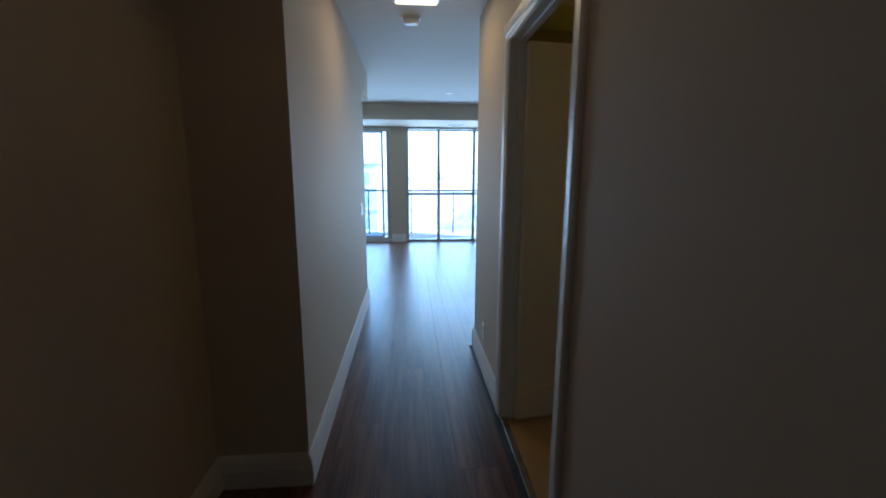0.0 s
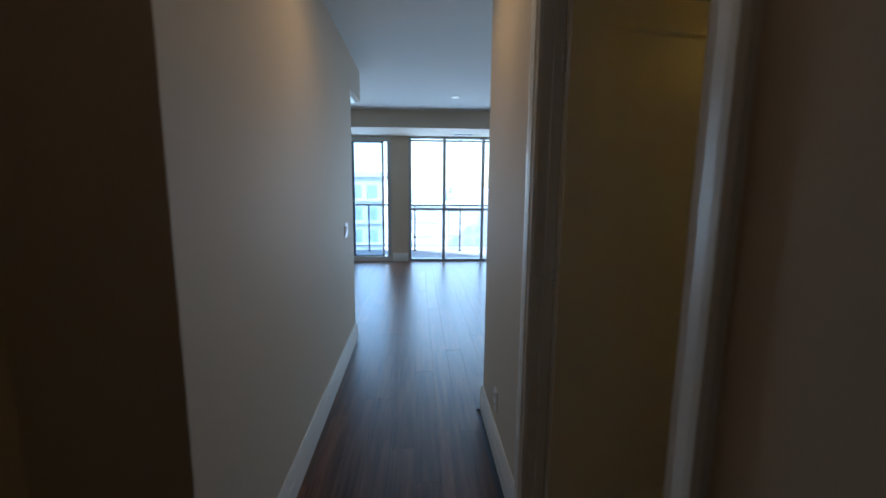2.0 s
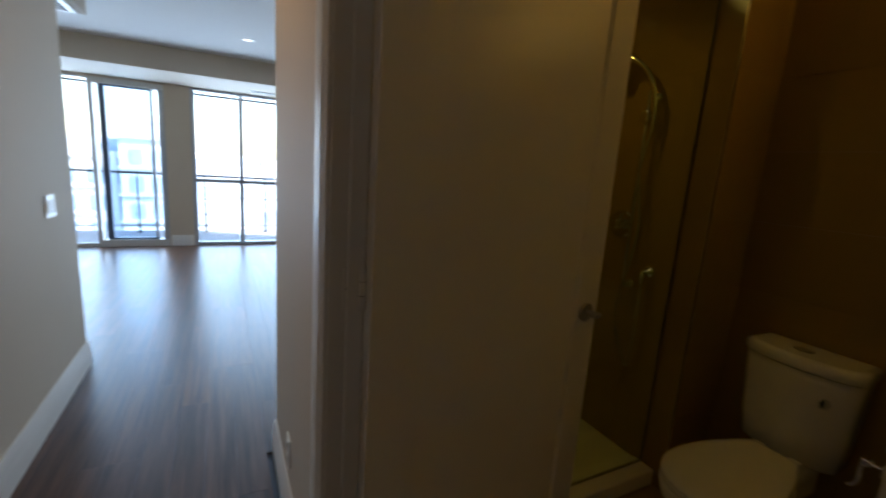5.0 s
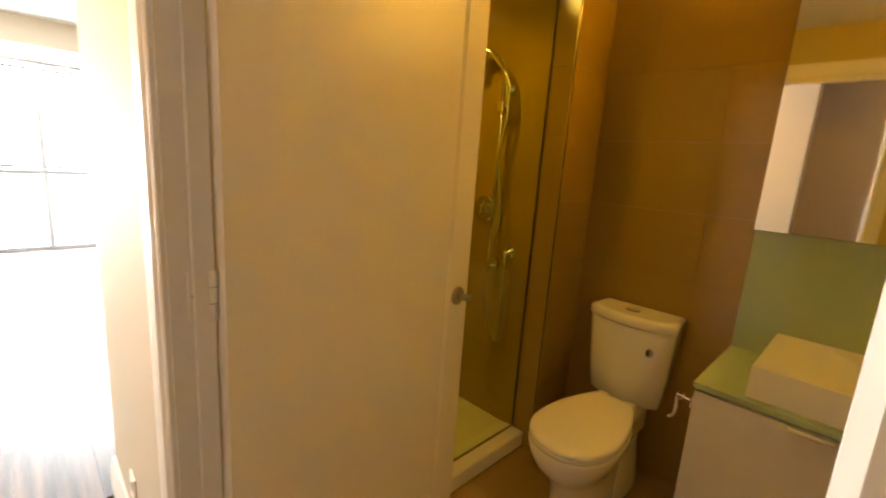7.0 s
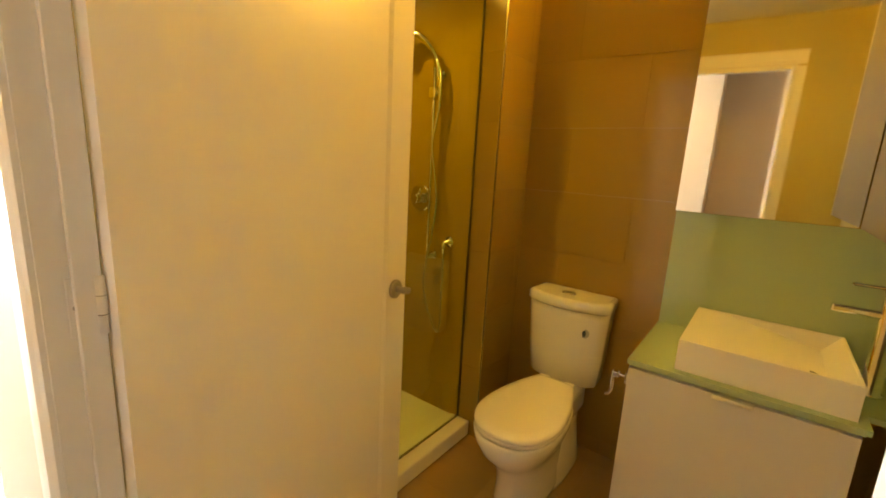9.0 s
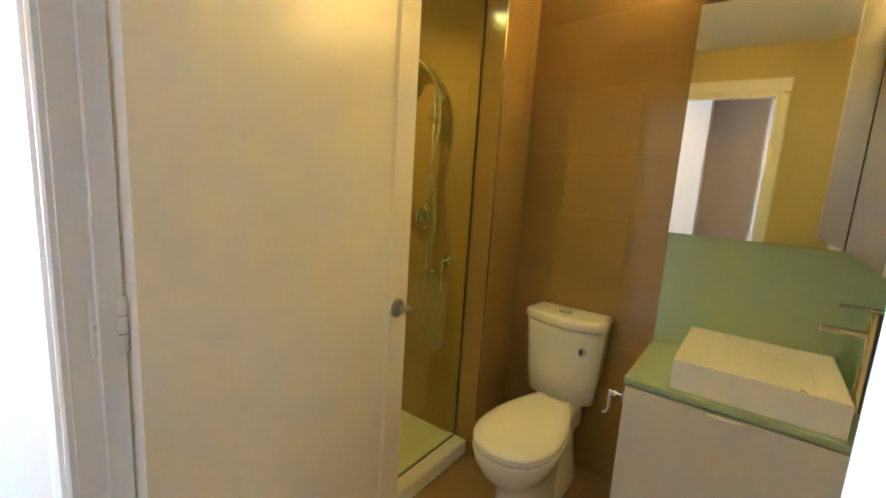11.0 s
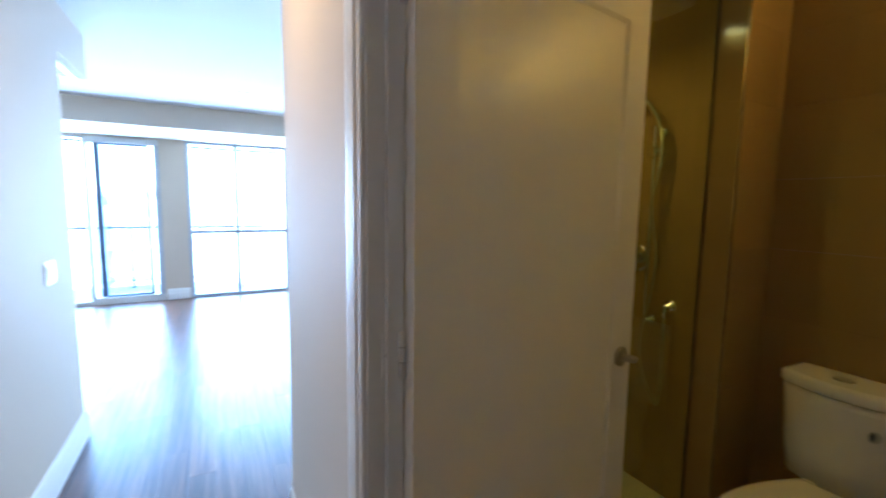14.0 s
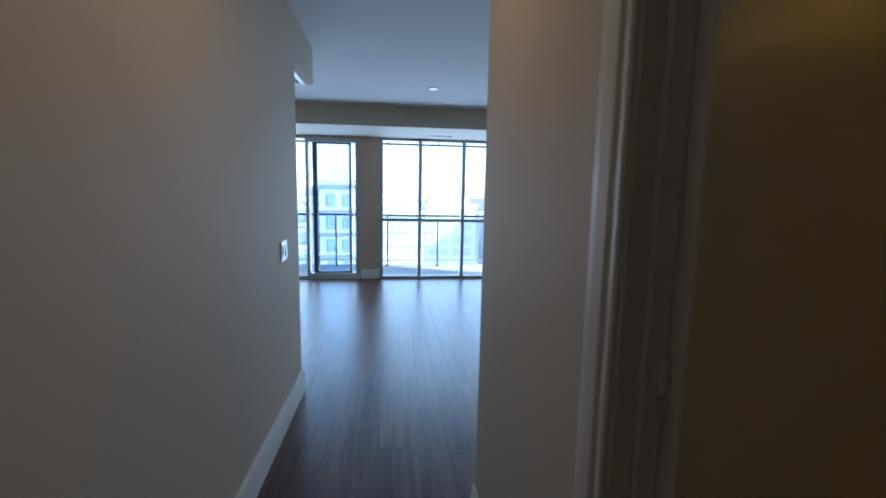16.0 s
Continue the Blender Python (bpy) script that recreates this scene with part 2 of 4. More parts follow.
def wall(name, *dims):
    return thing(name, boxes(*dims), PAINT, "light greige painted plaster wall", "wall", kind="structure")


wall("wall_hall_left", (HL - T, HL, Y_CORNER, Y_LEFT_END, 0, CEIL))
wall("wall_entry_return", (-0.92, HL - T, Y_CORNER, Y_CORNER + T, 0, CEIL))
wall("wall_entry_left", (-0.92, -0.80, Y_BACK, Y_CORNER, 0, CEIL))
# unseen end wall, set far back so less light bounces into the entry
wall("wall_entry_back", (-0.92, BX0, Y_BACK - T, Y_BACK, 0, CEIL))
wall("wall_hall_right", (HR, BX0, Y_BACK, DOOR0 - 0.02, 0, CEIL), (HR, BX0, DOOR1 + 0.02, Y_RIGHT_END, 0, CEIL),
     (HR, BX0, DOOR0 - 0.02, DOOR1 + 0.02, DOORH + 0.02, CEIL))
wall("wall_living_right_return", (BX0, X_LIV1, Y_RIGHT_END - T, Y_RIGHT_END, 0, CEIL))
wall("wall_living_right", (X_LIV1, X_LIV1 + T, Y_RIGHT_END - T, Y_WIN + T, 0, CEIL))
wall("wall_living_left", (X_LIV0 - T, X_LIV0, Y_LEFT_END - T, Y_WIN + T, 0, CEIL))
wall("wall_kitchen_return", (X_LIV0, HL - T, Y_LEFT_END - T, Y_LEFT_END, 0, CEIL))
# window wall: pillar, side pieces and the strip over the windows
WX0, WX1 = 0.0, 2.68
SX0, SX1 = -2.15, -0.31
wall("wall_window", (SX1, WX0, Y_WIN, Y_WIN + 0.2, 0, CEIL), (X_LIV0, SX0, Y_WIN, Y_WIN + 0.2, 0, CEIL), (WX1, X_LIV1, Y_WIN, Y_WIN + 0.2, 0, CEIL),
     (SX0, SX1, Y_WIN, Y_WIN + 0.2, 2.205, CEIL), (WX0, WX1, Y_WIN, Y_WIN + 0.2, 2.22, CEIL))
thing("wall_bathroom_side", boxes((BX0, BX1 + T, BY0 - T, BY0, 0, CEIL)), BATH_PAINT, "tan painted bathroom wall", "wall", kind="structure")
thing("wall_bathroom_door_side", boxes((BX0, BX0 + 0.004, BY0, DOOR0 - 0.03, 0, BCEIL), (BX0, BX0 + 0.004, DOOR1 + 0.03, 2.50, 0, BCEIL), (BX0, BX0 + 0.004, DOOR0 - 0.03, DOOR1 + 0.03, DOORH + 0.03, BCEIL)),
      BATH_PAINT, "tan painted bathroom wall", "wall", kind="structure")
wall("wall_bathroom_far", (BX1 + 0.003, BX1 + T, BY0, BY1, 0, CEIL))

thing("ceiling", boxes((-0.92, HR, Y_BACK, Y_LEFT_END, CEIL, CEIL + 0.1), (X_LIV0, X_LIV1, Y_LEFT_END, Y_WIN + 0.2, CEIL, CEIL + 0.1),
      (HR, X_LIV1, Y_RIGHT_END - T, Y_LEFT_END, CEIL, CEIL + 0.1)), CEIL_M, "flat white painted ceiling", "ceiling", kind="structure")
thing("ceiling_bathroom", boxes((BX0, BX1 + 0.01, BY0, BY1, BCEIL, BCEIL + 0.08)), CEIL_M, "flat white bathroom ceiling", "ceiling", kind="structure")
thing("ceiling_bulkhead_window", boxes((X_LIV0, X_LIV1, 7.50, Y_WIN, 2.230, CEIL)), PAINT, "painted bulkhead above the windows", "bulkhead", kind="structure")
thing("ceiling_bulkhead_kitchen", boxes((X_LIV0, HL - 0.004, Y_LEFT_END, 5.35, 2.207, CEIL)), PAINT, "painted duct bulkhead beside the hall", "bulkhead", kind="structure")
floor = thing("floor", boxes((-0.92, HR, Y_BACK, Y_LEFT_END, -0.1, -0.012), (X_LIV0, X_LIV1, Y_LEFT_END, Y_WIN, -0.1, -0.012),
              (HR, X_LIV1, Y_RIGHT_END, Y_LEFT_END, -0.1, -0.012)), DARK, "dark brown wooden plank floor", "floor", kind="structure")
floor_bath = thing("floor_bathroom", boxes((HR, BX1 + T, BY0 - T, BY1, -0.1, -0.008)), GROUT, "warm brown stone tile bathroom floor", "floor", kind="structure")
thing("door_threshold", boxes((HR - 0.005, HR + 0.03, DOOR0, DOOR1, -0.008, 0.006), bevel=0.003), NICKEL, "narrow metal threshold strip", "threshold", kind="structure")

# ---- baseboards ----
BASE_H = 0.155


def baseboard_run(name, axis, a, b, face, out):
    """A skirting along a wall: axis of the run, its ends, the wall's face and the way it stands out."""
    prof = [(0, 0), (0.018, 0), (0.018, 0.085), (0.015, 0.095), (0.013, 0.128), (0.006, BASE_H), (0, BASE_H)]
    bm = prism(bmesh.new(), [(face + out * u, v) for u, v in prof], axis, a, b)
    return thing(name, bm, TRIM, "white painted wooden baseboard", "baseboard", kind="structure")


baseboard_run("baseboard_hall_left", "y", Y_CORNER - 0.018, Y_LEFT_END + 0.018, HL, 1)
baseboard_run("baseboard_entry_return", "x", -0.80, HL, Y_CORNER, -1)
baseboard_run("baseboard_entry_left", "y", Y_BACK, Y_CORNER - 0.018, -0.80, 1)
baseboard_run("baseboard_hall_right_near", "y", Y_BACK, DOOR0 - 0.064, HR, -1)
baseboard_run("baseboard_hall_right_far", "y", DOOR1 + 0.10, Y_RIGHT_END + 0.018, HR, -1)
baseboard_run("baseboard_right_return", "x", HR, X_LIV1, Y_RIGHT_END, 1)
baseboard_run("baseboard_kitchen_return", "x", X_LIV0, HL, Y_LEFT_END, 1)
baseboard_run("baseboard_pillar", "x", SX1 + 0.02, WX0 - 0.01, Y_WIN, -1)

# ---- bathroom door ----
frame_1 = base_of("door_frame", (HR, DOOR1, 0), "white painted door frame with moulded casing", "door frame", kind="structure")
part("jamb", boxes((HR - 0.002, BX0 + 0.002, DOOR1, DOOR1 + 0.019, 0, DOORH + 0.019)), TRIM, frame_1)
part("jamb", boxes((HR - 0.002, BX0 + 0.002, DOOR0 - 0.019, DOOR0, 0, DOORH + 0.019)), TRIM, frame_1)
part("head_jamb", boxes((HR - 0.002, BX0 + 0.002, DOOR0, DOOR1, DOORH, DOORH + 0.019)), TRIM, frame_1)
part("door_stop", boxes((HR + 0.035, HR + 0.072, DOOR1 - 0.011, DOOR1, 0, DOORH), bevel=0.002), TRIM, frame_1)
part("door_stop", boxes((HR + 0.035, HR + 0.072, DOOR0, DOOR0 + 0.011, 0, DOORH), bevel=0.002), TRIM, frame_1)
part("door_stop", boxes((HR + 0.035, HR + 0.072, DOOR0 + 0.011, DOOR1 - 0.011, DOORH - 0.011, DOORH), bevel=0.002), TRIM, frame_1)
CAS = [(0.0, 0.0), (0.0, 0.010), (0.006, 0.014), (0.022, 0.012), (0.030, 0.018), (0.060, 0.021), (0.076, 0.021), (0.086, 0.014), (0.086, 0.0)]


def casing_set(face, out, flat=1.0, reveal=0.006, near=0.006, slim=1.0):
    out *= flat
    part("casing", prism(bmesh.new(), [(face + out * d, DOOR1 + reveal + w) for w, d in CAS], "z", 0, DOORH + 0.008), TRIM, frame_1)
    part("casing", prism(bmesh.new(), [(face + out * d, DOOR0 - near - w * slim) for w, d in CAS], "z", 0, DOORH + 0.008), TRIM, frame_1)
    part("head_casing", prism(bmesh.new(), [(face + out * d, DOORH + reveal + w) for w, d in CAS], "y", DOOR0 - near - 0.086 * slim, DOOR1 + 0.094), TRIM, frame_1)


casing_set(HR, -1, 1.0, 0.006, -0.024)
casing_set(BX0, 1, 0.5, 0.022, -0.004, 0.80)

DW = 0.834
door = base_of("door_1", pose(BX0 + 0.007, DOOR1 - 0.001, 0, 0, 0, 9.0), "white painted panel door standing open into the bathroom", "door", kind="structure")


def door_slab():
    """A slab with one long panel set back behind a sloped moulding on both faces."""
    bm = bmesh.new()
    z0, z1, m, g = 0.008, 2.035, 0.104, 0.014
    box(bm, 0.0, DW, -0.033, -0.009, z0, z1)
    for face, back in ((-0.040, -0.033), (-0.002, -0.009)):
        ya, yb = min(face, back), max(face, back)
        box(bm, 0.0, m, ya, yb, z0, z1)
        box(bm, DW - m, DW, ya, yb, z0, z1)
        box(bm, m, DW - m, ya, yb, z0, z0 + 0.19)
        box(bm, m, DW - m, ya, yb, z1 - m, z1)
        x0, x1, w0, w1 = m, DW - m, z0 + 0.19, z1 - m
        mid = (face + back) / 2
        outer = [(x0, face, w0), (x1, face, w0), (x1, face, w1), (x0, face, w1)]
        inner = [(x0 + 0.06, mid, w0 + g), (x1 - g, back, w0 + g), (x1 - g, back, w1 - g), (x0 + 0.06, mid, w1 - g)]
        raised = [(x0 + 0.07, mid, w0 + g + 0.006), (x1 - g - 0.006, mid, w0 + g + 0.006), (x1 - g - 0.006, mid, w1 - g - 0.006), (x0 + 0.07, mid, w1 - g - 0.006)]
        v = [[bm.verts.new(p) for p in lp] for lp in (outer, inner, raised)]
        for a, c in zip(v, v[1:]):
            for k in range(4):
                bm.faces.new((a[k], a[(k + 1) % 4], c[(k + 1) % 4], c[k]))
        bm.faces.new(v[2])
    bmesh.ops.recalc_face_normals(bm, faces=bm.faces)
    return bm


part("slab", door_slab(), DOOR_M, door, local=True)


def lever_set(side):
    """Round rose and lever on one face of the door."""
    y = -0.040 if side < 0 else -0.002
    xh, zh = DW - 0.062, 0.938
    r = part("rose", tube(bmesh.new(), [(xh, y, zh), (xh, y + side * 0.008, zh), (xh, y + side * 0.011, zh)], [0.031, 0.031, 0.026], 24), NICKEL, door, "round brushed nickel rose", local=True)
    bm = tube(bmesh.new(), [(xh, y + side * 0.010, zh), (xh, y + side * 0.020, zh), (xh + 0.004, y + side * 0.038, zh), (xh + 0.006, y + side * 0.052, zh), (xh + 0.006, y + side * 0.054, zh)], [0.011, 0.010, 0.012, 0.008, 0.004], 16)
    box(bm, xh - 0.012, xh + 0.022, y + side * 0.042 - 0.008, y + side * 0.042 + 0.008, zh - 0.008, zh + 0.008, bevel=0.004, seg=2)
    ob = new("lever", mesh_of("lever", bm, NICKEL))
    ob.parent = r
    tagged(ob, "short brushed nickel lever")


lever_set(-1)
lever_set(1)
for z in (0.24, 1.095, 1.83):
    bm = tube(bmesh.new(), [(-0.007, -0.008, z - 0.048), (-0.007, -0.008, z + 0.048)], 0.0075, 14)
    hinge = part("hinge", bm, TRIM, door, "white painted butt hinge", local=True)
    for dz in (-0.016, 0.016):
        ob = new("knuckle_gap", mesh_of("knuckle_gap", tube(bmesh.new(), [(-0.007, -0.008, z + dz - 0.0008), (-0.007, -0.008, z + dz + 0.0008)], 0.0078, 14), NICKEL))
        ob.parent = hinge
    leaf = part("hinge_leaf", boxes((BX0 - 0.040, BX0 + 0.002, DOOR1 - 0.0035, DOOR1 - 0.0005, z - 0.048, z + 0.048), bevel=0.001), TRIM, frame_1)
    for dz in (-0.033, 0.0, 0.033):
        bm = tube(bmesh.new(), [(BX0 - 0.022 - 0.008 * (dz == 0.0), DOOR1 - 0.003, z + dz), (BX0 - 0.022 - 0.008 * (dz == 0.0), DOOR1 - 0.0042, z + dz)], 0.0045, 10)
        sc = part("screw", bm, NICKEL, leaf)

# ---- windows and balcony door ----
def pane_of(parent, x0, x1, z0, z1, y):
    p = part("pane", boxes((x0, x1, y - 0.006, y + 0.006, z0, z1)), PANE, parent)
    p.visible_shadow = False
    return p


win = base_of("window_1", (WX0, Y_WIN + 0.05, 0), "floor-to-ceiling window in a grey aluminium frame", "window", kind="structure")
ya, yb = Y_WIN + 0.01, Y_WIN + 0.09
part("bottom_rail", boxes((WX0, WX1, ya, yb, -0.01, 0.045), bevel=0.004), ALU, win)
part("top_rail", boxes((WX0, WX1, ya, yb, 2.19, 2.22), bevel=0.004), ALU, win)
XS = [WX0 + 0.025, 0.638, 1.335, 2.0, WX1 - 0.025]
for x in XS:
    part("mullion", boxes((x - 0.028, x + 0.028, ya + 0.002, yb - 0.002, 0.045, 2.19), bevel=0.004), ALU, win)
for x0, x1 in zip(XS, XS[1:]):
    part("transom", boxes((x0 + 0.028, x1 - 0.028, ya + 0.004, yb - 0.004, 0.925, 0.975), bevel=0.004), ALU, win)
    pane_of(win, x0 + 0.028, x1 - 0.028, 0.045, 0.925, (ya + yb) / 2)
    pane_of(win, x0 + 0.028, x1 - 0.028, 0.975, 2.19, (ya + yb) / 2)

side = base_of("window_2", (SX0, Y_WIN + 0.05, 0), "tall fixed side window beside the balcony door", "window", kind="structure")
part("frame", boxes((SX0, -1.13, ya, yb, -0.01, 0.05), (SX0, -1.13, ya, yb, 2.18, 2.205), (SX0, SX0 + 0.05, ya, yb, 0.05, 2.18), bevel=0.004), FRAME_L, side)
pane_of(side, SX0 + 0.05, -1.13, 0.05, 2.18, (ya + yb) / 2)

slide = base_of("door_2", (-0.7, Y_WIN + 0.05, 0), "sliding glass balcony door with a dark panel frame", "door", kind="structure")
y0, y1 = Y_WIN - 0.008, Y_WIN + 0.16
part("sill_track", boxes((-1.08, SX1, y0, y1, -0.01, 0.092), bevel=0.004), FRAME_L, slide)
part("head_track", boxes((-1.08, SX1, y0, y1, 2.135, 2.205), bevel=0.004), FRAME_L, slide)
part("side_jamb", boxes((-1.13, -1.08, y0, y1, -0.01, 2.205), bevel=0.004), FRAME_L, slide)
part("side_jamb", boxes((-0.375, SX1, y0, y1, 0.092, 2.135), bevel=0.004), ALU, slide)
pane_of(slide, -1.08, -0.375, 0.092, 2.135, Y_WIN + 0.125)
pan = part("sliding_panel", boxes((-1.03, -0.435, Y_WIN + 0.03, Y_WIN + 0.07, 0.094, 0.118), (-1.03, -0.435, Y_WIN + 0.03, Y_WIN + 0.07, 2.110, 2.133), bevel=0.003), STILE_M, slide, "dark framed sliding panel")
part("stile", boxes((-1.03, -0.955, Y_WIN + 0.028, Y_WIN + 0.072, 0.118, 2.110), bevel=0.003), STILE_M, pan, "dark blue-grey stile")
part("stile", boxes((-0.475, -0.435, Y_WIN + 0.028, Y_WIN + 0.072, 0.118, 2.110), bevel=0.003), ALU, pan)
tp_ = part("pane", boxes((-0.955, -0.475, Y_WIN + 0.044, Y_WIN + 0.056, 0.118, 2.110)), TINTED, pan, "blue tinted glass")
tp_.visible_shadow = False
part("pull", boxes((-0.972, -0.958, Y_WIN + 0.008, Y_WIN + 0.028, 0.95, 1.12), bevel=0.003), DARK, pan)

# ---- balcony ----
YR = 10.2
thing("balcony_floor", boxes((-6, 6, Y_WIN + 0.2, YR + 0.15, -0.25, -0.05)), CONCRETE, "pale concrete balcony slab", "balcony", kind="structure")
thing("balcony_ceiling", boxes((-6, 6, Y_WIN + 0.2, YR + 0.15, 2.62, 2.82)), CONCRETE, "pale concrete slab of the balcony above", "balcony", kind="structure")
rail = base_of("balcony_railing", (0, YR, -0.05), "metal and glass balcony railing with thin posts", "railing")
part("top_rail", boxes((-6, 6, YR - 0.025, YR + 0.025, 0.925, 0.96), bevel=0.006), DARK, rail)
part("bottom_rail", boxes((-6, 6, YR - 0.012, YR + 0.012, 0.05, 0.07), bevel=0.004), ALU, rail)
px = -5.79
while px < 6:
    bm = tube(bmesh.new(), [(px, YR - 0.04, -0.05), (px, YR - 0.04, -0.035), (px, YR - 0.04, -0.03), (px, YR - 0.04, 0.925)], [0.04, 0.04, 0.016, 0.016], 10)
    box(bm, px - 0.02, px + 0.02, YR - 0.06, YR - 0.005, 0.24, 0.28)
    part("post", bm, DARK, rail)
    p = part("glass_panel", boxes((px + 0.03, px + 0.952, YR - 0.006, YR + 0.006, 0.07, 0.925)), PANE, rail)
    p.visible_shadow = False
    px += 0.982
upper = base_of("balcony_screen_rail", (0, YR, 2.62), "thin metal rail hanging below the upper balcony slab", "rail")
part("bar", boxes((-6, 6, YR - 0.015, YR + 0.015, 2.285, 2.318)), DARK, upper)
px = -5.79
while px < 6:
    part("hanger", boxes((px - 0.014, px + 0.014, YR - 0.01, YR + 0.01, 2.318, 2.62)), DARK, upper)
    px += 0.982

# ---- distance: ground and buildings ----
thing("ground", boxes((-3000, 3000, 12, 4000, -42, -40)), material("far_ground", (0.30, 0.31, 0.30), 0.9, var=0.3, scale=0.03, fine=1), "pale hazy city ground far below", "ground", kind="structure")
B_WALL = material("blue_grey_facade", (0.70, 0.78, 0.85), 0.8, var=0.06, scale=0.3, fine=4)
B_GLASS = material("facade_glass", (0.40, 0.54, 0.66), 0.2, var=0.1, scale=0.4, bump=0.0)
# distance haze is painted in: these copies have paler walls and windows
F_WALL = material("haze_paled_facade", (0.84, 0.87, 0.89), 0.8, var=0.05, scale=0.3, fine=4)
F_GLASS = material("haze_paled_facade_glass", (0.66, 0.73, 0.79), 0.3, var=0.1, scale=0.4, bump=0.0)


def building(x0, x1, y0, y1, top, step, bay, label, wm, gm, rows=7):
    b = base_of("apartment_building", ((x0 + x1) / 2, y0, -40), label, "building")
    part("wall", boxes((x0, x1, y0, y1, -40, top)), wm, b)
    part("roof", boxes((x0 - 0.4, x1 + 0.4, y0 - 0.4, y1 + 0.4, top, top + 0.7), (x0 + 1.2, x1 - 1.2, y0 + 3, y1 - 3, top + 0.7, top + 2.2)), wm, b)
    n = max(1, int((x1 - x0 - 1) / bay))
    me = mesh_of("window", boxes((-bay * 0.36, bay * 0.36, -0.1, 0.05, 0, step * 0.58)), gm)
    z = top - step * 0.95
    while z > top - step * rows:
        for i in range(n):
            w = new("window", me)
            w.parent = b
            w.location = (x0 + 0.5 + (x1 - x0 - 1) * (i + 0.5) / n - (x0 + x1) / 2, 0, z + 40)
        part("ledge", boxes((x0 - 0.15, x1 + 0.15, y0 - 0.35, y0, z - 0.45, z - 0.2)), wm, b)
        z -= step


building(-9.6, -4.4, 60, 74, 2.2, 3.0, 1.6, "tall blue-grey apartment tower with blue windows", B_WALL, B_GLASS)
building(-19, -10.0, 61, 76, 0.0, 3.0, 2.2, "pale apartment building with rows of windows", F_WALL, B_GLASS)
building(-36, -21, 78, 92, 0.6, 3.0, 2.6, "distant pale apartment building, haze put into its colour", F_WALL, F_GLASS)
building(-2, 6.5, 92, 104, -3.4, 3.0, 2.2, "low pale apartment building, haze put into its colour", F_WALL, F_GLASS)
building(8, 21, 110, 124, -2.0, 3.1, 2.6, "low pale apartment building, haze put into its colour", F_WALL, F_GLASS)
building(23, 40, 96, 116, -4.0, 3.1, 2.6, "low pale apartment building, haze put into its colour", F_WALL, F_GLASS)
building(-12, 12, 170, 190, -1.5, 3.2, 3.3, "far low building, haze put into its colour", F_WALL, F_GLASS)

# ---- ceiling fittings ----
hl = base_of("ceiling_light", (0.12, 3.0, CEIL), "square flush ceiling light glowing warm", "ceiling light")
part("frame", boxes((-0.03, 0.27, 2.85, 3.15, CEIL - 0.012, CEIL), bevel=0.004), NICKEL, hl)
part("diffuser", boxes((-0.015, 0.255, 2.865, 3.135, CEIL - 0.030, CEIL - 0.012), bevel=0.008, seg=2), glow("warm_diffuser", (1.0, 0.75, 0.4), 0.35), hl)
sm = base_of("smoke_detector", (0.09, 3.46, CEIL), "round white smoke detector on the ceiling", "smoke detector")
part("base", tube(bmesh.new(), [(0.09, 3.46, CEIL), (0.09, 3.46, CEIL - 0.012)], 0.07, 28), PLASTIC, sm)
part("cover", tube(bmesh.new(), [(0.09, 3.46, CEIL - 0.012), (0.09, 3.46, CEIL - 0.03), (0.09, 3.46, CEIL - 0.042), (0.09, 3.46, CEIL - 0.046)], [0.062, 0.060, 0.05, 0.03], 28), PLASTIC, sm)


def pot_light(x, y, z, lit):
    p = base_of("recessed_light", (x, y, z), "round white recessed ceiling light", "ceiling light", "recessed ceiling lights")
    bm = rings(bmesh.new(), [[(x + r * math.cos(a), y + r * math.sin(a), z - d) for a in [2 * math.pi * k / 28 for k in range(28)]]
                             for r, d in ((0.048, 0.001), (0.065, 0.001), (0.065, 0.006), (0.050, 0.009), (0.048, 0.004))], cap=False)
    part("trim_ring", bm, PLASTIC, p)
    part("lens", tube(bmesh.new(), [(x, y, z - 0.001), (x, y, z - 0.005)], 0.047, 24), lit, p)


LIT = glow("warm_lens", (1.0, 0.72, 0.35), 1.5)
pot_light(0.64, 6.48, CEIL, glow("cool_lens", (0.85, 0.93, 1.0), 0.3))
pot_light(1.35, 2.98, BCEIL, LIT)

vent = base_of("air_vent", (-0.7, 5.05, 2.207), "white linear air grille under the bulkhead", "vent")
vx0, vx1, vy0, vy1, vz = -1.15, -0.45, 4.78, 5.32, 2.207
part("frame", boxes((vx0, vx1, vy0, vy0 + 0.03, vz - 0.012, vz), (vx0, vx1, vy1 - 0.03, vy1, vz - 0.012, vz), (vx1 - 0.03, vx1, vy0 + 0.03, vy1 - 0.03, vz - 0.012, vz), (vx0, vx0 + 0.03, vy0 + 0.03, vy1 - 0.03, vz - 0.012, vz)), PLASTIC, vent)
part("backing", boxes((vx0 + 0.03, vx1 - 0.03, vy0 + 0.03, vy1 - 0.03, vz - 0.003, vz - 0.0005)), BLACK, vent)
for i in range(7):
    y = vy0 + 0.07 + i * 0.064
    part("slat", boxes((vx0 + 0.03, vx1 - 0.03, y, y + 0.008, vz - 0.011, vz - 0.003)), PLASTIC, vent)
vent2 = base_of("air_vent", (0.92, 8.28, 2.230), "slim linear air grille under the window bulkhead", "vent")
part("frame", boxes((0.75, 1.10, 8.22, 8.235, 2.220, 2.230), (0.75, 1.10, 8.325, 8.34, 2.220, 2.230), (0.75, 0.765, 8.235, 8.325, 2.220, 2.230), (1.085, 1.10, 8.235, 8.325, 2.220, 2.230)), PLASTIC, vent2)
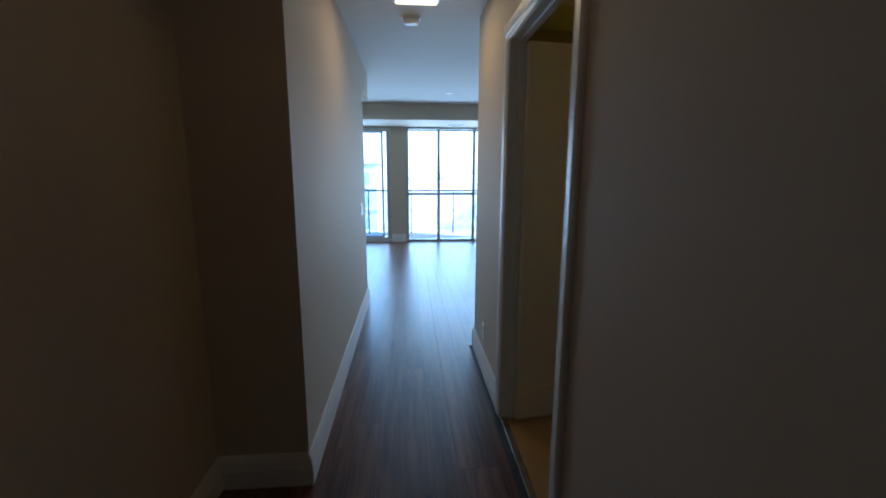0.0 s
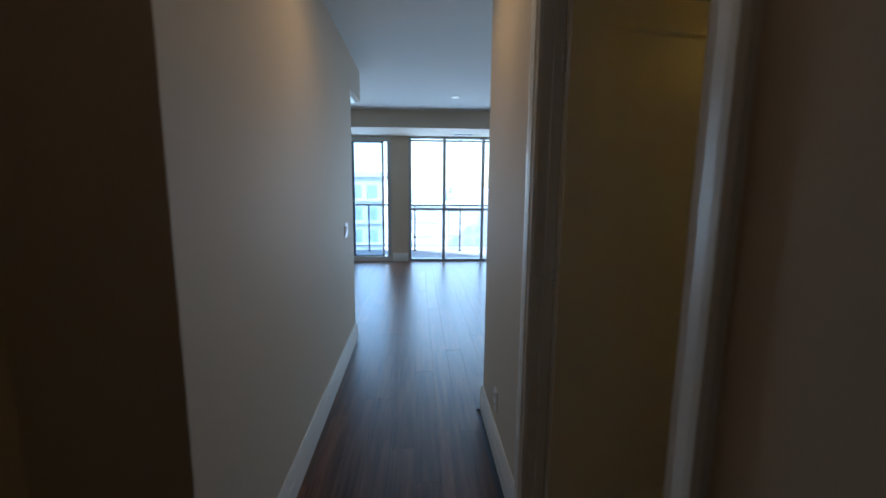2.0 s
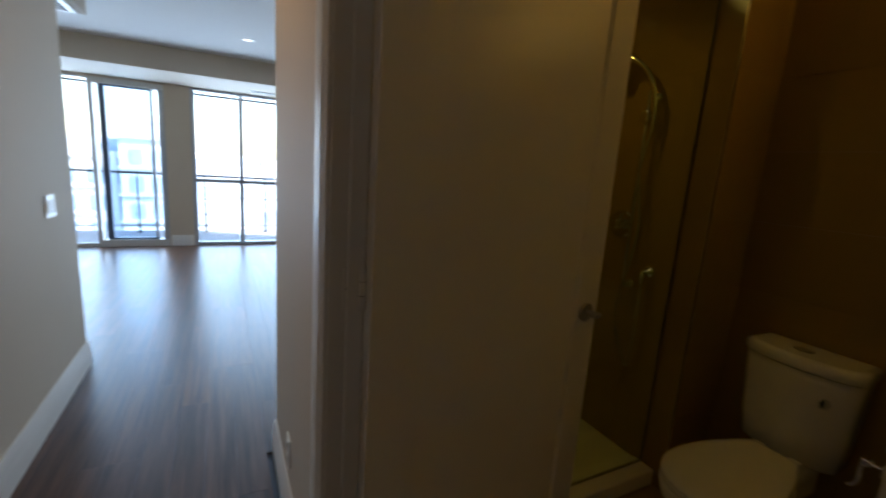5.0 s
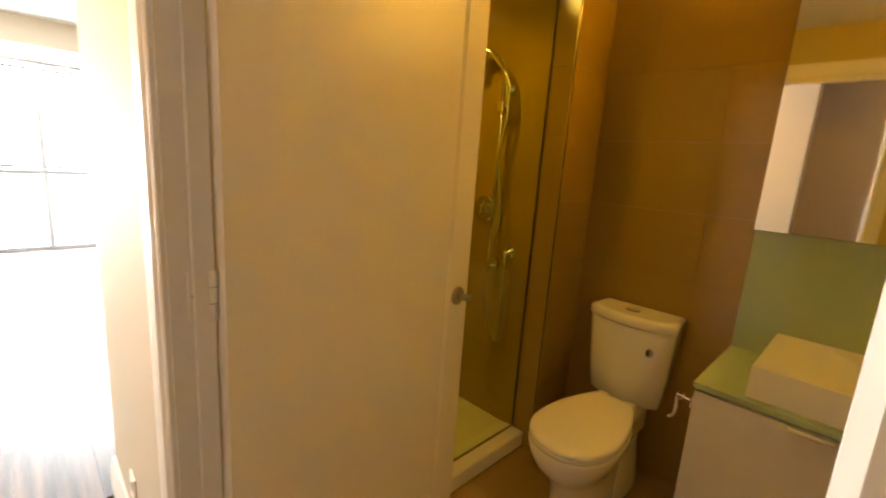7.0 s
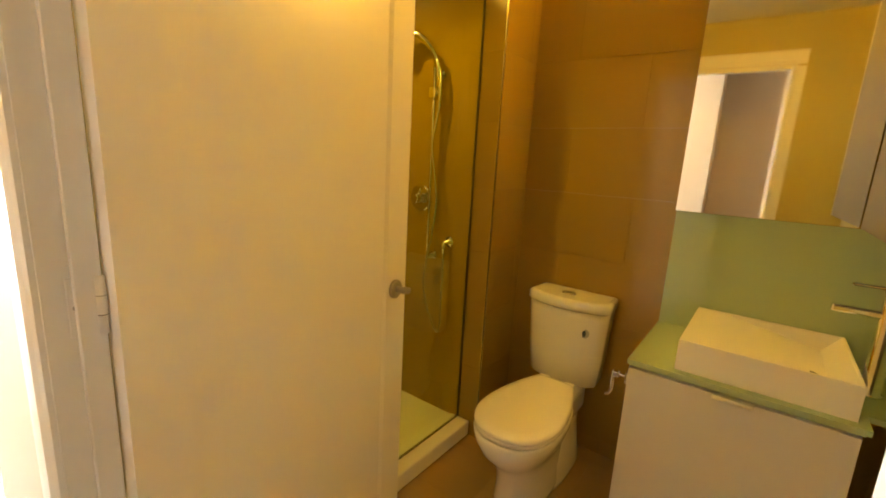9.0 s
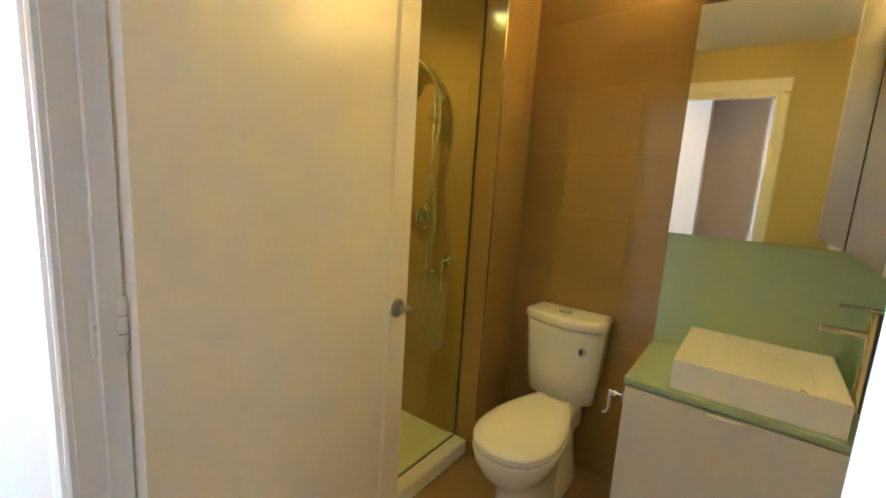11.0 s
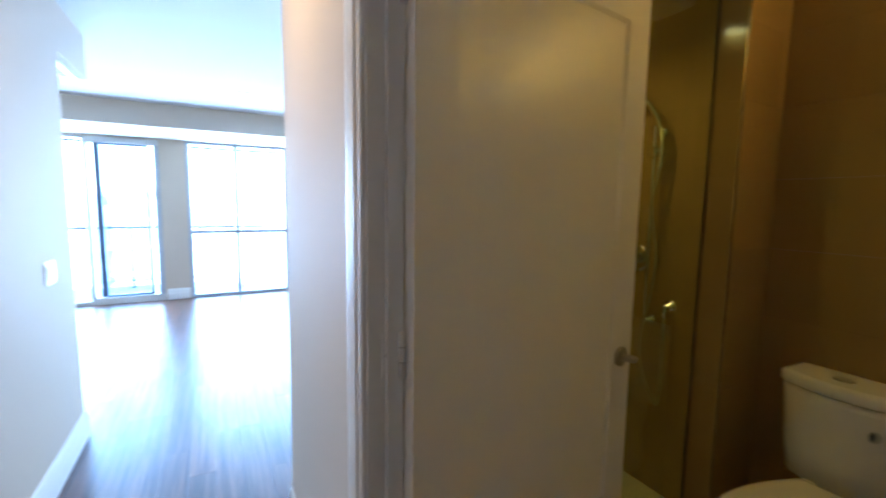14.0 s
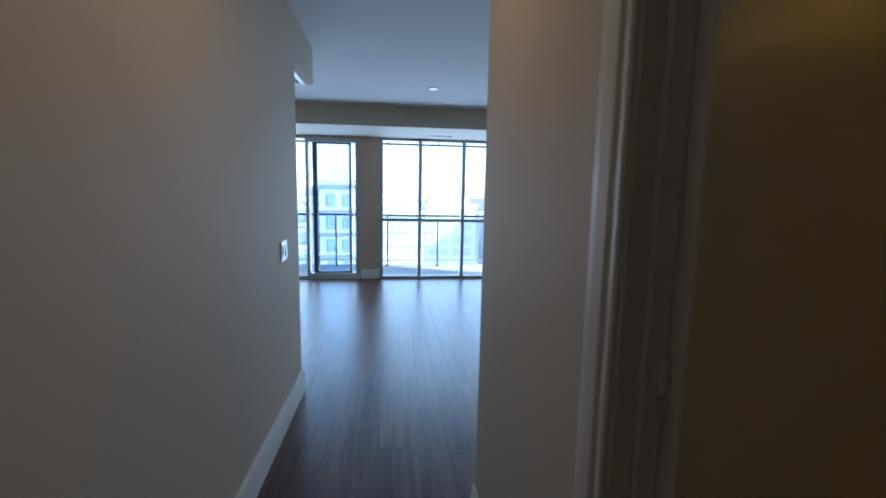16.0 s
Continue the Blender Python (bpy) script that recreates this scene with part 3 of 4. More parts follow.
part("backing", boxes((0.765, 1.085, 8.235, 8.325, 2.227, 2.2295)), BLACK, vent2)
for i in range(3):
    part("slat", boxes((0.765, 1.085, 8.252 + i * 0.024, 8.260 + i * 0.024, 2.221, 2.227)), DARK, vent2)

# ---- switch and outlets ----
sw = base_of("light_switch", (HL, 4.29, 1.043), "white light switch plate on the hall wall", "switch")
part("plate", boxes((HL, HL + 0.007, 4.225, 4.355, 0.985, 1.10), bevel=0.003), PLASTIC, sw)
part("rocker", boxes((HL + 0.007, HL + 0.012, 4.243, 4.277, 1.01, 1.075), bevel=0.002), PLASTIC, sw)
part("rocker", boxes((HL + 0.007, HL + 0.012, 4.303, 4.337, 1.01, 1.075), bevel=0.002), PLASTIC, sw)
ou = base_of("wall_outlet", (HR, 2.985, 0.29), "white duplex wall outlet above the baseboard", "outlet", "wall outlets")
part("plate", boxes((HR - 0.006, HR, 2.95, 3.02, 0.232, 0.348), bevel=0.002), PLASTIC, ou)
for z in (0.263, 0.317):
    s = part("socket", boxes((HR - 0.009, HR - 0.006, 2.97, 3.0, z - 0.018, z + 0.018), bevel=0.001), PLASTIC, ou)
    part("slot", boxes((HR - 0.0095, HR - 0.0088, 2.977, 2.980, z - 0.006, z + 0.008), (HR - 0.0095, HR - 0.0088, 2.990, 2.993, z - 0.006, z + 0.008)), BLACK, s)
o2 = base_of("wall_outlet", (HL - 0.06, Y_LEFT_END, 0.24), "white duplex wall outlet on the wall end", "outlet", "wall outlets")
part("plate", boxes((HL - 0.09, HL - 0.02, Y_LEFT_END, Y_LEFT_END + 0.007, 0.18, 0.296), bevel=0.002), PLASTIC, o2)
part("socket", boxes((HL - 0.07, HL - 0.04, Y_LEFT_END + 0.007, Y_LEFT_END + 0.03, 0.235, 0.25)), DARK, o2, "dark plug in the outlet")

# ---- bathroom: shower ----
NX, NY0 = 2.112, 2.508
nib = thing("wall_shower", boxes((NX + 0.003, BX1 + 0.003, NY0 + 0.003, BY1, 0, BCEIL)), GROUT, "brown tiled plumbing wall of the shower", "wall", kind="structure")
thing("trim_shower_corner", boxes((NX - 0.001, NX + 0.005, NY0 - 0.001, NY0 + 0.005, 0.0, BCEIL - 0.001)), material("edge_trim", (0.45, 0.36, 0.22), 0.25, metal=0.8, var=0.05), "slim metal tile edge trim", "trim", kind="structure")
sh = base_of("shower_tray", (1.4, 2.9, 0), "white low shower tray with a raised curb", "shower tray")
part("curb", boxes((BX0, NX, 2.552, 2.662, 0, 0.076), bevel=0.007, seg=2), CURB_M, sh)
part("tray", boxes((BX0, NX, 2.662, BY1, 0, 0.064)), CURB_M, sh)
part("drain", tube(bmesh.new(), [(1.40, 2.97, 0.064), (1.40, 2.97, 0.067)], 0.045, 20), CHROME, sh)
SEAL = material("seal_rubber", (0.15, 0.115, 0.07), 0.4, var=0.1)
sc = base_of("shower_screen", (1.4, 2.623, 0.076), "clear frameless glass shower screen", "shower screen")
part("glass_panel", boxes((1.02, NX - 0.007, 2.618, 2.628, 0.083, 2.30)), SHOWER_GLASS, sc)
part("glass_panel", boxes((BX0 + 0.01, 1.014, 2.618, 2.628, 0.083, 2.30)), SHOWER_GLASS, sc)
part("seal", boxes((NX - 0.007, NX - 0.0005, 2.619, 2.627, 0.078, 2.30)), SEAL, sc, "dark edge seal")
part("seal", boxes((BX0, NX - 0.008, 2.619, 2.627, 0.076, 0.083)), SEAL, sc, "dark edge seal")

FX = NX - 0.001
BAR_Y = 2.830
shower = base_of("hand_shower", (FX, BAR_Y, 1.2), "chrome hand shower on a slide bar with hose", "shower")
part("slide_bar", tube(bmesh.new(), [(FX - 0.055, BAR_Y, 0.86), (FX - 0.055, BAR_Y, 0.862), (FX - 0.055, BAR_Y, 1.76), (FX - 0.055, BAR_Y, 1.762)], [0.006, 0.0095, 0.0095, 0.006], 14), CHROME, shower)
for z in (0.885, 1.735):
    part("bracket", tube(bmesh.new(), [(FX, BAR_Y, z), (FX - 0.008, BAR_Y, z), (FX - 0.010, BAR_Y, z), (FX - 0.055, BAR_Y, z)], [0.022, 0.022, 0.012, 0.012], 14), CHROME, shower)
slider = part("slider", boxes((FX - 0.078, FX - 0.038, BAR_Y - 0.022, BAR_Y + 0.018, 1.625, 1.675), bevel=0.008, seg=2), CHROME, shower)
part("knob", tube(bmesh.new(), [(FX - 0.058, BAR_Y - 0.020, 1.65), (FX - 0.058, BAR_Y - 0.038, 1.65), (FX - 0.058, BAR_Y - 0.041, 1.65)], [0.012, 0.014, 0.009], 14), CHROME, slider)
hs = smooth_path([(FX - 0.062, 2.792, 1.58), (FX - 0.063, 2.790, 1.68), (FX - 0.066, 2.812, 1.775), (FX - 0.075, 2.850, 1.845), (FX - 0.090, 2.905, 1.893), (FX - 0.105, 2.965, 1.915)], 6)
part("handle", tube(bmesh.new(), hs, [0.0095 + 0.005 * i / len(hs) for i in range(len(hs))], 14), CHROME, shower)
part("spray_head", tube(bmesh.new(), [(FX - 0.10, 2.945, 1.93), (FX - 0.105, 2.975, 1.918), (FX - 0.115, 3.01, 1.885), (FX - 0.117, 3.014, 1.878)], [0.016, 0.042, 0.052, 0.046], 20), CHROME, shower)
hose = smooth_path([(FX - 0.062, 2.792, 1.58), (FX - 0.066, 2.806, 1.50), (FX - 0.070, 2.817, 1.42), (FX - 0.068, 2.795, 1.28), (FX - 0.066, 2.780, 1.16), (FX - 0.066, 2.798, 1.00), (FX - 0.066, 2.822, 0.88),
                    (FX - 0.066, 2.835, 0.76), (FX - 0.064, 2.815, 0.65), (FX - 0.062, 2.770, 0.555), (FX - 0.058, 2.742, 0.515), (FX - 0.054, 2.732, 0.56), (FX - 0.050, 2.733, 0.70), (FX - 0.045, 2.738, 0.92)], 8)
part("hose", tube(bmesh.new(), hose, 0.0068, 10), CHROME, shower, "ribbed chrome hose")
part("elbow", tube(bmesh.new(), [(FX, 2.738, 0.965), (FX - 0.006, 2.738, 0.965), (FX - 0.008, 2.738, 0.965), (FX - 0.045, 2.738, 0.962), (FX - 0.045, 2.738, 0.915)], [0.026, 0.026, 0.013, 0.013, 0.011], 14), CHROME, shower)
VYS, VZS = 2.925, 1.16
valve = base_of("shower_valve", (FX, VYS, VZS), "round chrome shower mixer with a lever", "shower valve")
part("plate", tube(bmesh.new(), [(FX, VYS, VZS), (FX - 0.008, VYS, VZS), (FX - 0.012, VYS, VZS)], [0.066, 0.066, 0.057], 28), CHROME, valve)
bm = tube(bmesh.new(), [(FX - 0.012, VYS, VZS), (FX - 0.055, VYS, VZS), (FX - 0.060, VYS, VZS)], [0.027, 0.025, 0.019], 18)
tube(bm, [(FX - 0.045, VYS, VZS), (FX - 0.052, VYS - 0.035, VZS + 0.052), (FX - 0.053, VYS - 0.037, VZS + 0.056)], [0.009, 0.008, 0.004], 10)
part("lever", bm, CHROME, valve)

# ---- bathroom: toilet ----
TY = 2.163
TANK_Y = 2.178
toilet = base_of("toilet", (2.0, TY, 0), "white two-piece toilet with the lid closed", "toilet")


def oval(cx, cy, z, rx0, rx1, ry, n=36, p=2.3, taper=0.0, stop=9.0):
    """A rounded outline: rx0 towards the front, rx1 towards the wall, cut straight at stop."""
    out = []
    for k in range(n):
        a = 2 * math.pi * k / n
        c, s = math.cos(a), math.sin(a)
        u, v = math.copysign(abs(c) ** (2 / p), c), math.copysign(abs(s) ** (2 / p), s)
        out.append((min(stop, cx + u * (rx1 if u > 0 else rx0)), cy + v * ry * (1 - taper * max(u, 0) ** 1.5), z))
    return out


bowl = [(1.99, 0.0, 0.205, 0.27, 0.100), (1.99, 0.03, 0.21, 0.28, 0.105), (1.985, 0.10, 0.205, 0.27, 0.094), (1.97, 0.18, 0.20, 0.25, 0.096),
        (1.93, 0.24, 0.205, 0.26, 0.112), (1.90, 0.29, 0.222, 0.27, 0.138), (1.88, 0.34, 0.226, 0.29, 0.156), (1.87, 0.376, 0.220, 0.30, 0.163), (1.87, 0.383, 0.214, 0.30, 0.159)]
part("bowl", rings(bmesh.new(), [oval(cx, TY, z, f, b, w) for cx, z, f, b, w in bowl]), PORCELAIN, toilet)
foot = [(2.17, 0.0, 0.20, 0.215, 0.112), (2.17, 0.02, 0.203, 0.215, 0.115), (2.18, 0.10, 0.19, 0.205, 0.098), (2.20, 0.20, 0.17, 0.185, 0.082), (2.21, 0.27, 0.16, 0.175, 0.078)]
part("foot", rings(bmesh.new(), [oval(cx, TY, z, f, b, w, 32, 3.0) for cx, z, f, b, w in foot]), PORCELAIN, toilet)
part("rear_deck", boxes((2.06, 2.36, TY - 0.092, TY + 0.092, 0.24, 0.379), bevel=0.03, seg=3), PORCELAIN, toilet)
seat = [(0.385, 0.206, 0.335, 0.156), (0.389, 0.212, 0.340, 0.161), (0.398, 0.212, 0.340, 0.161), (0.4012, 0.209, 0.338, 0.158)]
part("seat", rings(bmesh.new(), [oval(1.868, TY, z, f, b + 0.065, w, 72, 2.3, 0.40, 2.196 - (0.335 - b) * 0.5) for z, f, b, w in seat]), SEAT_M, toilet)
lid = [(0.4022, 0.210, 0.338, 0.159), (0.406, 0.214, 0.342, 0.163), (0.414, 0.214, 0.342, 0.162), (0.420, 0.204, 0.332, 0.152), (0.423, 0.17, 0.30, 0.124)]
part("lid", rings(bmesh.new(), [oval(1.868, TY, z, f, b + 0.065, w, 72, 2.3, 0.40, 2.190 - (0.342 - b) * 0.5) for z, f, b, w in lid]), SEAT_M, toilet)
for dy in (-0.06, 0.06):
    part("lid_hinge", tube(bmesh.new(), [(2.206, TY + dy - 0.022, 0.402), (2.206, TY + dy - 0.020, 0.402), (2.206, TY + dy + 0.020, 0.402), (2.206, TY + dy + 0.022, 0.402)], [0.009, 0.012, 0.012, 0.009], 12), SEAT_M, toilet)

def tank_ring(z, grow):
    """Flat back, bowed front."""
    pts, w, n = [], 0.172 + grow, 14
    for k in range(n + 1):
        u = -1 + 2 * k / n
        pts.append((2.265 - grow - 0.045 * (1 - u * u) - (0 if abs(u) < 0.99 else -0.012), TANK_Y + u * w, z))
    return pts + [(2.398, TANK_Y + w - 0.004, z), (2.398, TANK_Y - w + 0.004, z)]


part("tank", rings(bmesh.new(), [tank_ring(z, g) for z, g in ((0.380, -0.026), (0.388, -0.016), (0.50, -0.006), (0.71, 0.006), (0.740, 0.007))]), PORCELAIN, toilet)
tl = part("tank_lid", rings(bmesh.new(), [tank_ring(z, g) for z, g in ((0.7425, 0.009), (0.747, 0.014), (0.778, 0.014), (0.787, 0.008), (0.790, -0.004))]), PORCELAIN, toilet)
part("flush_button", rings(bmesh.new(), [oval(2.30, TANK_Y + 0.01, z, r, r, r * 1.5, 20, 2) for z, r in ((0.790, 0.021), (0.796, 0.021), (0.797, 0.018))]), NICKEL, tl)
SY, SZ = 2.078, 0.648
sticker = thing("sticker", tube(bmesh.new(), [(2.262, SY, SZ), (2.2315, SY, SZ)], 0.021, 24), material("sticker_grey", (0.42, 0.44, 0.46), 0.5), "round grey sticker with a dark drop shape", "sticker")
part("drop_mark", tube(bmesh.new(), [(2.2315, SY, SZ - 0.012), (2.2305, SY, SZ + 0.003), (2.2315, SY, SZ + 0.015)], [0.006, 0.009, 0.002], 12), material("mark_blue", (0.04, 0.07, 0.12), 0.5), sticker)

# ---- bathroom: vanity ----
VX, VY0, VY1, VZ = 1.914, 1.240, 1.820, 0.705
van = base_of("vanity_cabinet", (2.1, 1.53, 0), "white lacquered vanity cabinet with one deep drawer", "cabinet")
part("body", boxes((VX + 0.02, 2.40, VY0, VY1, 0.09, VZ), bevel=0.002), LACQUER, van)
part("plinth", boxes((VX + 0.07, 2.40, VY0 + 0.01, VY1 - 0.01, 0, 0.09)), LACQUER, van)
dr = part("drawer", boxes((VX, VX + 0.019, VY0 + 0.002, VY1 - 0.001, 0.10, VZ - 0.002), bevel=0.0015), LACQUER, van)
part("handle", tube(boxes((VX - 0.021, VX + 0.004, 1.474, 1.576, VZ - 0.006, VZ - 0.003)), [(VX - 0.021, 1.474, VZ - 0.004), (VX - 0.021, 1.576, VZ - 0.004)], 0.0062, 12), SATIN, dr, "slim satin chrome edge pull")
counter = base_of("vanity_counter", (2.1, 1.5, VZ), "pale green back-painted glass countertop", "countertop")
prof = [(1.908, VY1 + 0.005), (2.405, VY1 + 0.006), (2.405, BY0 + 0.002), (2.00, BY0 + 0.002), (2.00, VY0 - 0.012), (1.908, VY0 - 0.012)]
part("slab", prism(bmesh.new(), prof, "z", VZ + 0.012, VZ + 0.028), GREEN, counter)
part("under_slab", boxes((1.926, 2.40, VY0 - 0.005, VY1 + 0.002, VZ, VZ + 0.012)), GREEN, counter)
CZ = VZ + 0.028
bs = base_of("backsplash", (2.40, 1.5, CZ), "pale green back-painted glass backsplash", "backsplash")
part("panel", boxes((2.394, 2.404, BY0 + 0.01, 1.825, CZ, 1.203)), GREEN, bs)
part("side_panel", boxes((1.86, 2.394, BY0, BY0 + 0.010, CZ, 1.203)), GREEN, bs)
mir = base_of("wall_mirror", (2.40, 1.55, 1.205), "large frameless wall mirror above the vanity", "mirror")
# the mirror stands a hair proud of the wall at its toilet end
part("backing", prism(bmesh.new(), [(2.3825, 1.824), (2.404, 1.824), (2.404, 1.290), (2.3945, 1.290)], "z", 1.206, 2.072), LACQUER, mir)
part("mirror_glass", prism(bmesh.new(), [(2.376, 1.826), (2.382, 1.826), (2.394, 1.288), (2.388, 1.288)], "z", 1.205, 2.073), MIRROR_M, mir)
cab = base_of("wall_cabinet", (2.1, 1.18, 1.205), "tall grey wall cabinet beside the mirror", "cabinet")
part("body", boxes((1.81, 2.404, BY0, 1.268, 1.207, 2.36), bevel=0.001), CABINET_M, cab)
part("door", boxes((1.80, 2.38, 1.268, 1.285, 1.205, 2.36), bevel=0.001), CABINET_M, cab, "flat grey cabinet door")
part("edge_strip", boxes((1.794, 1.80, 1.262, 1.286, 1.205, 2.36)), LACQUER, cab, "pale edge strip")
BULB = glow("warm_bulb", WARM, 4.3)
vl = base_of("vanity_light", (2.38, 1.55, 2.10), "dark bronze vanity light bar with warm bulbs above the mirror", "wall light")
part("housing", boxes((2.315, 2.404, 1.29, 1.824, 2.095, 2.150), bevel=0.004), material("bronze", (0.10, 0.07, 0.045), 0.4, metal=0.4), vl)
for y in (1.385, 1.555, 1.725):
    part("bulb", tube(bmesh.new(), [(2.335, y, 2.1505 + 0.07 * k / 8) for k in range(9)], [max(0.008, 0.036 * math.sqrt(max(0, 1 - (k / 4 - 1) ** 2))) for k in range(9)], 16), BULB, vl, "glowing warm round bulb")

basin = base_of("vessel_basin", (2.12, 1.48, CZ), "white rectangular vessel basin with a sloped floor", "basin")


def basin_mesh():
    """A slab with a sunk ramp that falls towards the drain end."""
    x0, x1, y0, y1, z0, z1, t = 1.940, 2.384, 1.254, 1.690, CZ, CZ + 0.101, 0.008
    bm = bmesh.new()
    o0 = [bm.verts.new(p) for p in ((x0, y0, z0), (x1, y0, z0), (x1, y1, z0), (x0, y1, z0))]
    o1 = [bm.verts.new(p) for p in ((x0, y0, z1), (x1, y0, z1), (x1, y1, z1), (x0, y1, z1))]
    i1 = [bm.verts.new(p) for p in ((x0 + t, y0 + t, z1), (x1 - t, y0 + t, z1), (x1 - t, y1 - t, z1), (x0 + t, y1 - t, z1))]
    lo = [bm.verts.new(p) for p in ((x0 + t + 0.003, y0 + 0.055, z0 + 0.040), (x1 - t - 0.003, y0 + 0.055, z0 + 0.040), (x1 - t - 0.003, y1 - 0.10, z1 - 0.006), (x0 + t + 0.003, y1 - 0.10, z1 - 0.006))]
    bm.faces.new(o0[::-1])
    for i in range(4):
        j = (i + 1) % 4
        bm.faces.new((o0[i], o0[j], o1[j], o1[i]))
        bm.faces.new((o1[i], o1[j], i1[j], i1[i]))
        bm.faces.new((i1[i], i1[j], lo[j], lo[i]))
    bm.faces.new(lo)
    bmesh.ops.recalc_face_normals(bm, faces=bm.faces)
    es = [e for e in bm.edges if all(abs(v.co.z - z1) < 0.001 for v in e.verts) and len(e.link_faces) == 2 and e.calc_face_angle(0) > 0.3]
    bmesh.ops.bevel(bm, geom=es, offset=0.002, segments=2, affect='EDGES')
    return bm


part("bowl", basin_mesh(), SOLID, basin)
part("drain", tube(bmesh.new(), [(2.09, 1.350, CZ + 0.0435), (2.09, 1.3493, CZ + 0.0480)], 0.025, 22), DARK, basin, "dark round drain")
fa = base_of("faucet", (2.17, 1.205, CZ), "tall chrome single-lever faucet", "faucet")
part("body", tube(bmesh.new(), [(2.17, 1.205, CZ), (2.17, 1.205, CZ + 0.008), (2.17, 1.205, CZ + 0.01), (2.17, 1.205, CZ + 0.318), (2.17, 1.205, CZ + 0.320)], [0.030, 0.030, 0.0235, 0.0235, 0.02], 24), CHROME, fa)
part("spout", boxes((2.155, 2.185, 1.205, 1.335, CZ + 0.236, CZ + 0.258), bevel=0.006, seg=2), CHROME, fa)
part("lever", boxes((2.158, 2.182, 1.20, 1.300, CZ + 0.322, CZ + 0.331), bevel=0.003), CHROME, fa)
tp = base_of("paper_holder", (1.935, VY1, 0.655), "chrome toilet paper holder on the vanity side", "paper holder")
part("rosette", boxes((1.915, 1.955, VY1, VY1 + 0.007, 0.637, 0.673), bevel=0.002), CHROME, tp)
part("arm", tube(bmesh.new(), smooth_path([(1.935, VY1 + 0.007, 0.655), (1.935, VY1 + 0.040, 0.655), (1.935, VY1 + 0.050, 0.64), (1.932, VY1 + 0.048, 0.60), (1.93, VY1 + 0.056, 0.578), (1.93, VY1 + 0.066, 0.572)], 5), [0.0055] * 26, 12), CHROME, tp)
part("end_cap", boxes((1.923, 1.947, VY1 + 0.030, VY1 + 0.052, 0.645, 0.667), bevel=0.004, seg=2), CHROME, tp)

# ---- tiles ----
def tiles_on(parent, plane, at, out, u0, u1, z0, z1, tw, th, u_start, z_start, mat_, thick=0.003, gap=0.0007):
    """Wall tiles as pieces: plane x or y at a place, standing out that way."""
    cache = {}
    row = 0
    z = z_start
    while z < z1 - 0.004:
        off = tw / 2 if row % 2 else 0
        u = u_start - off
        while u < u1 - 0.004:
            a, b, c, d = max(u, u0), min(u + tw, u1) - gap, max(z, z0), min(z + th, z1) - gap
            if b - a > 0.015 and d - c > 0.015:
                key = (round(b - a, 4), round(d - c, 4))
                if key not in cache:
                    w, hgt = key
                    if plane == "x":
                        bm = boxes((-thick, 0, 0, w, 0, hgt) if out < 0 else (0, thick, 0, w, 0, hgt))
                    elif plane == "y":
                        bm = boxes((0, w, -thick, 0, 0, hgt) if out < 0 else (0, w, 0, thick, 0, hgt))
                    else:
                        bm = boxes((0, hgt, 0, w, 0, thick))
                    cache[key] = mesh_of("tile", bm, mat_)
                ob = new("tile", cache[key])
                ob.parent = parent
                ob.location = (at, a, c) if plane == "x" else (a, at, c) if plane == "y" else (c, a, at)
            u += tw
        z += th
        row += 1


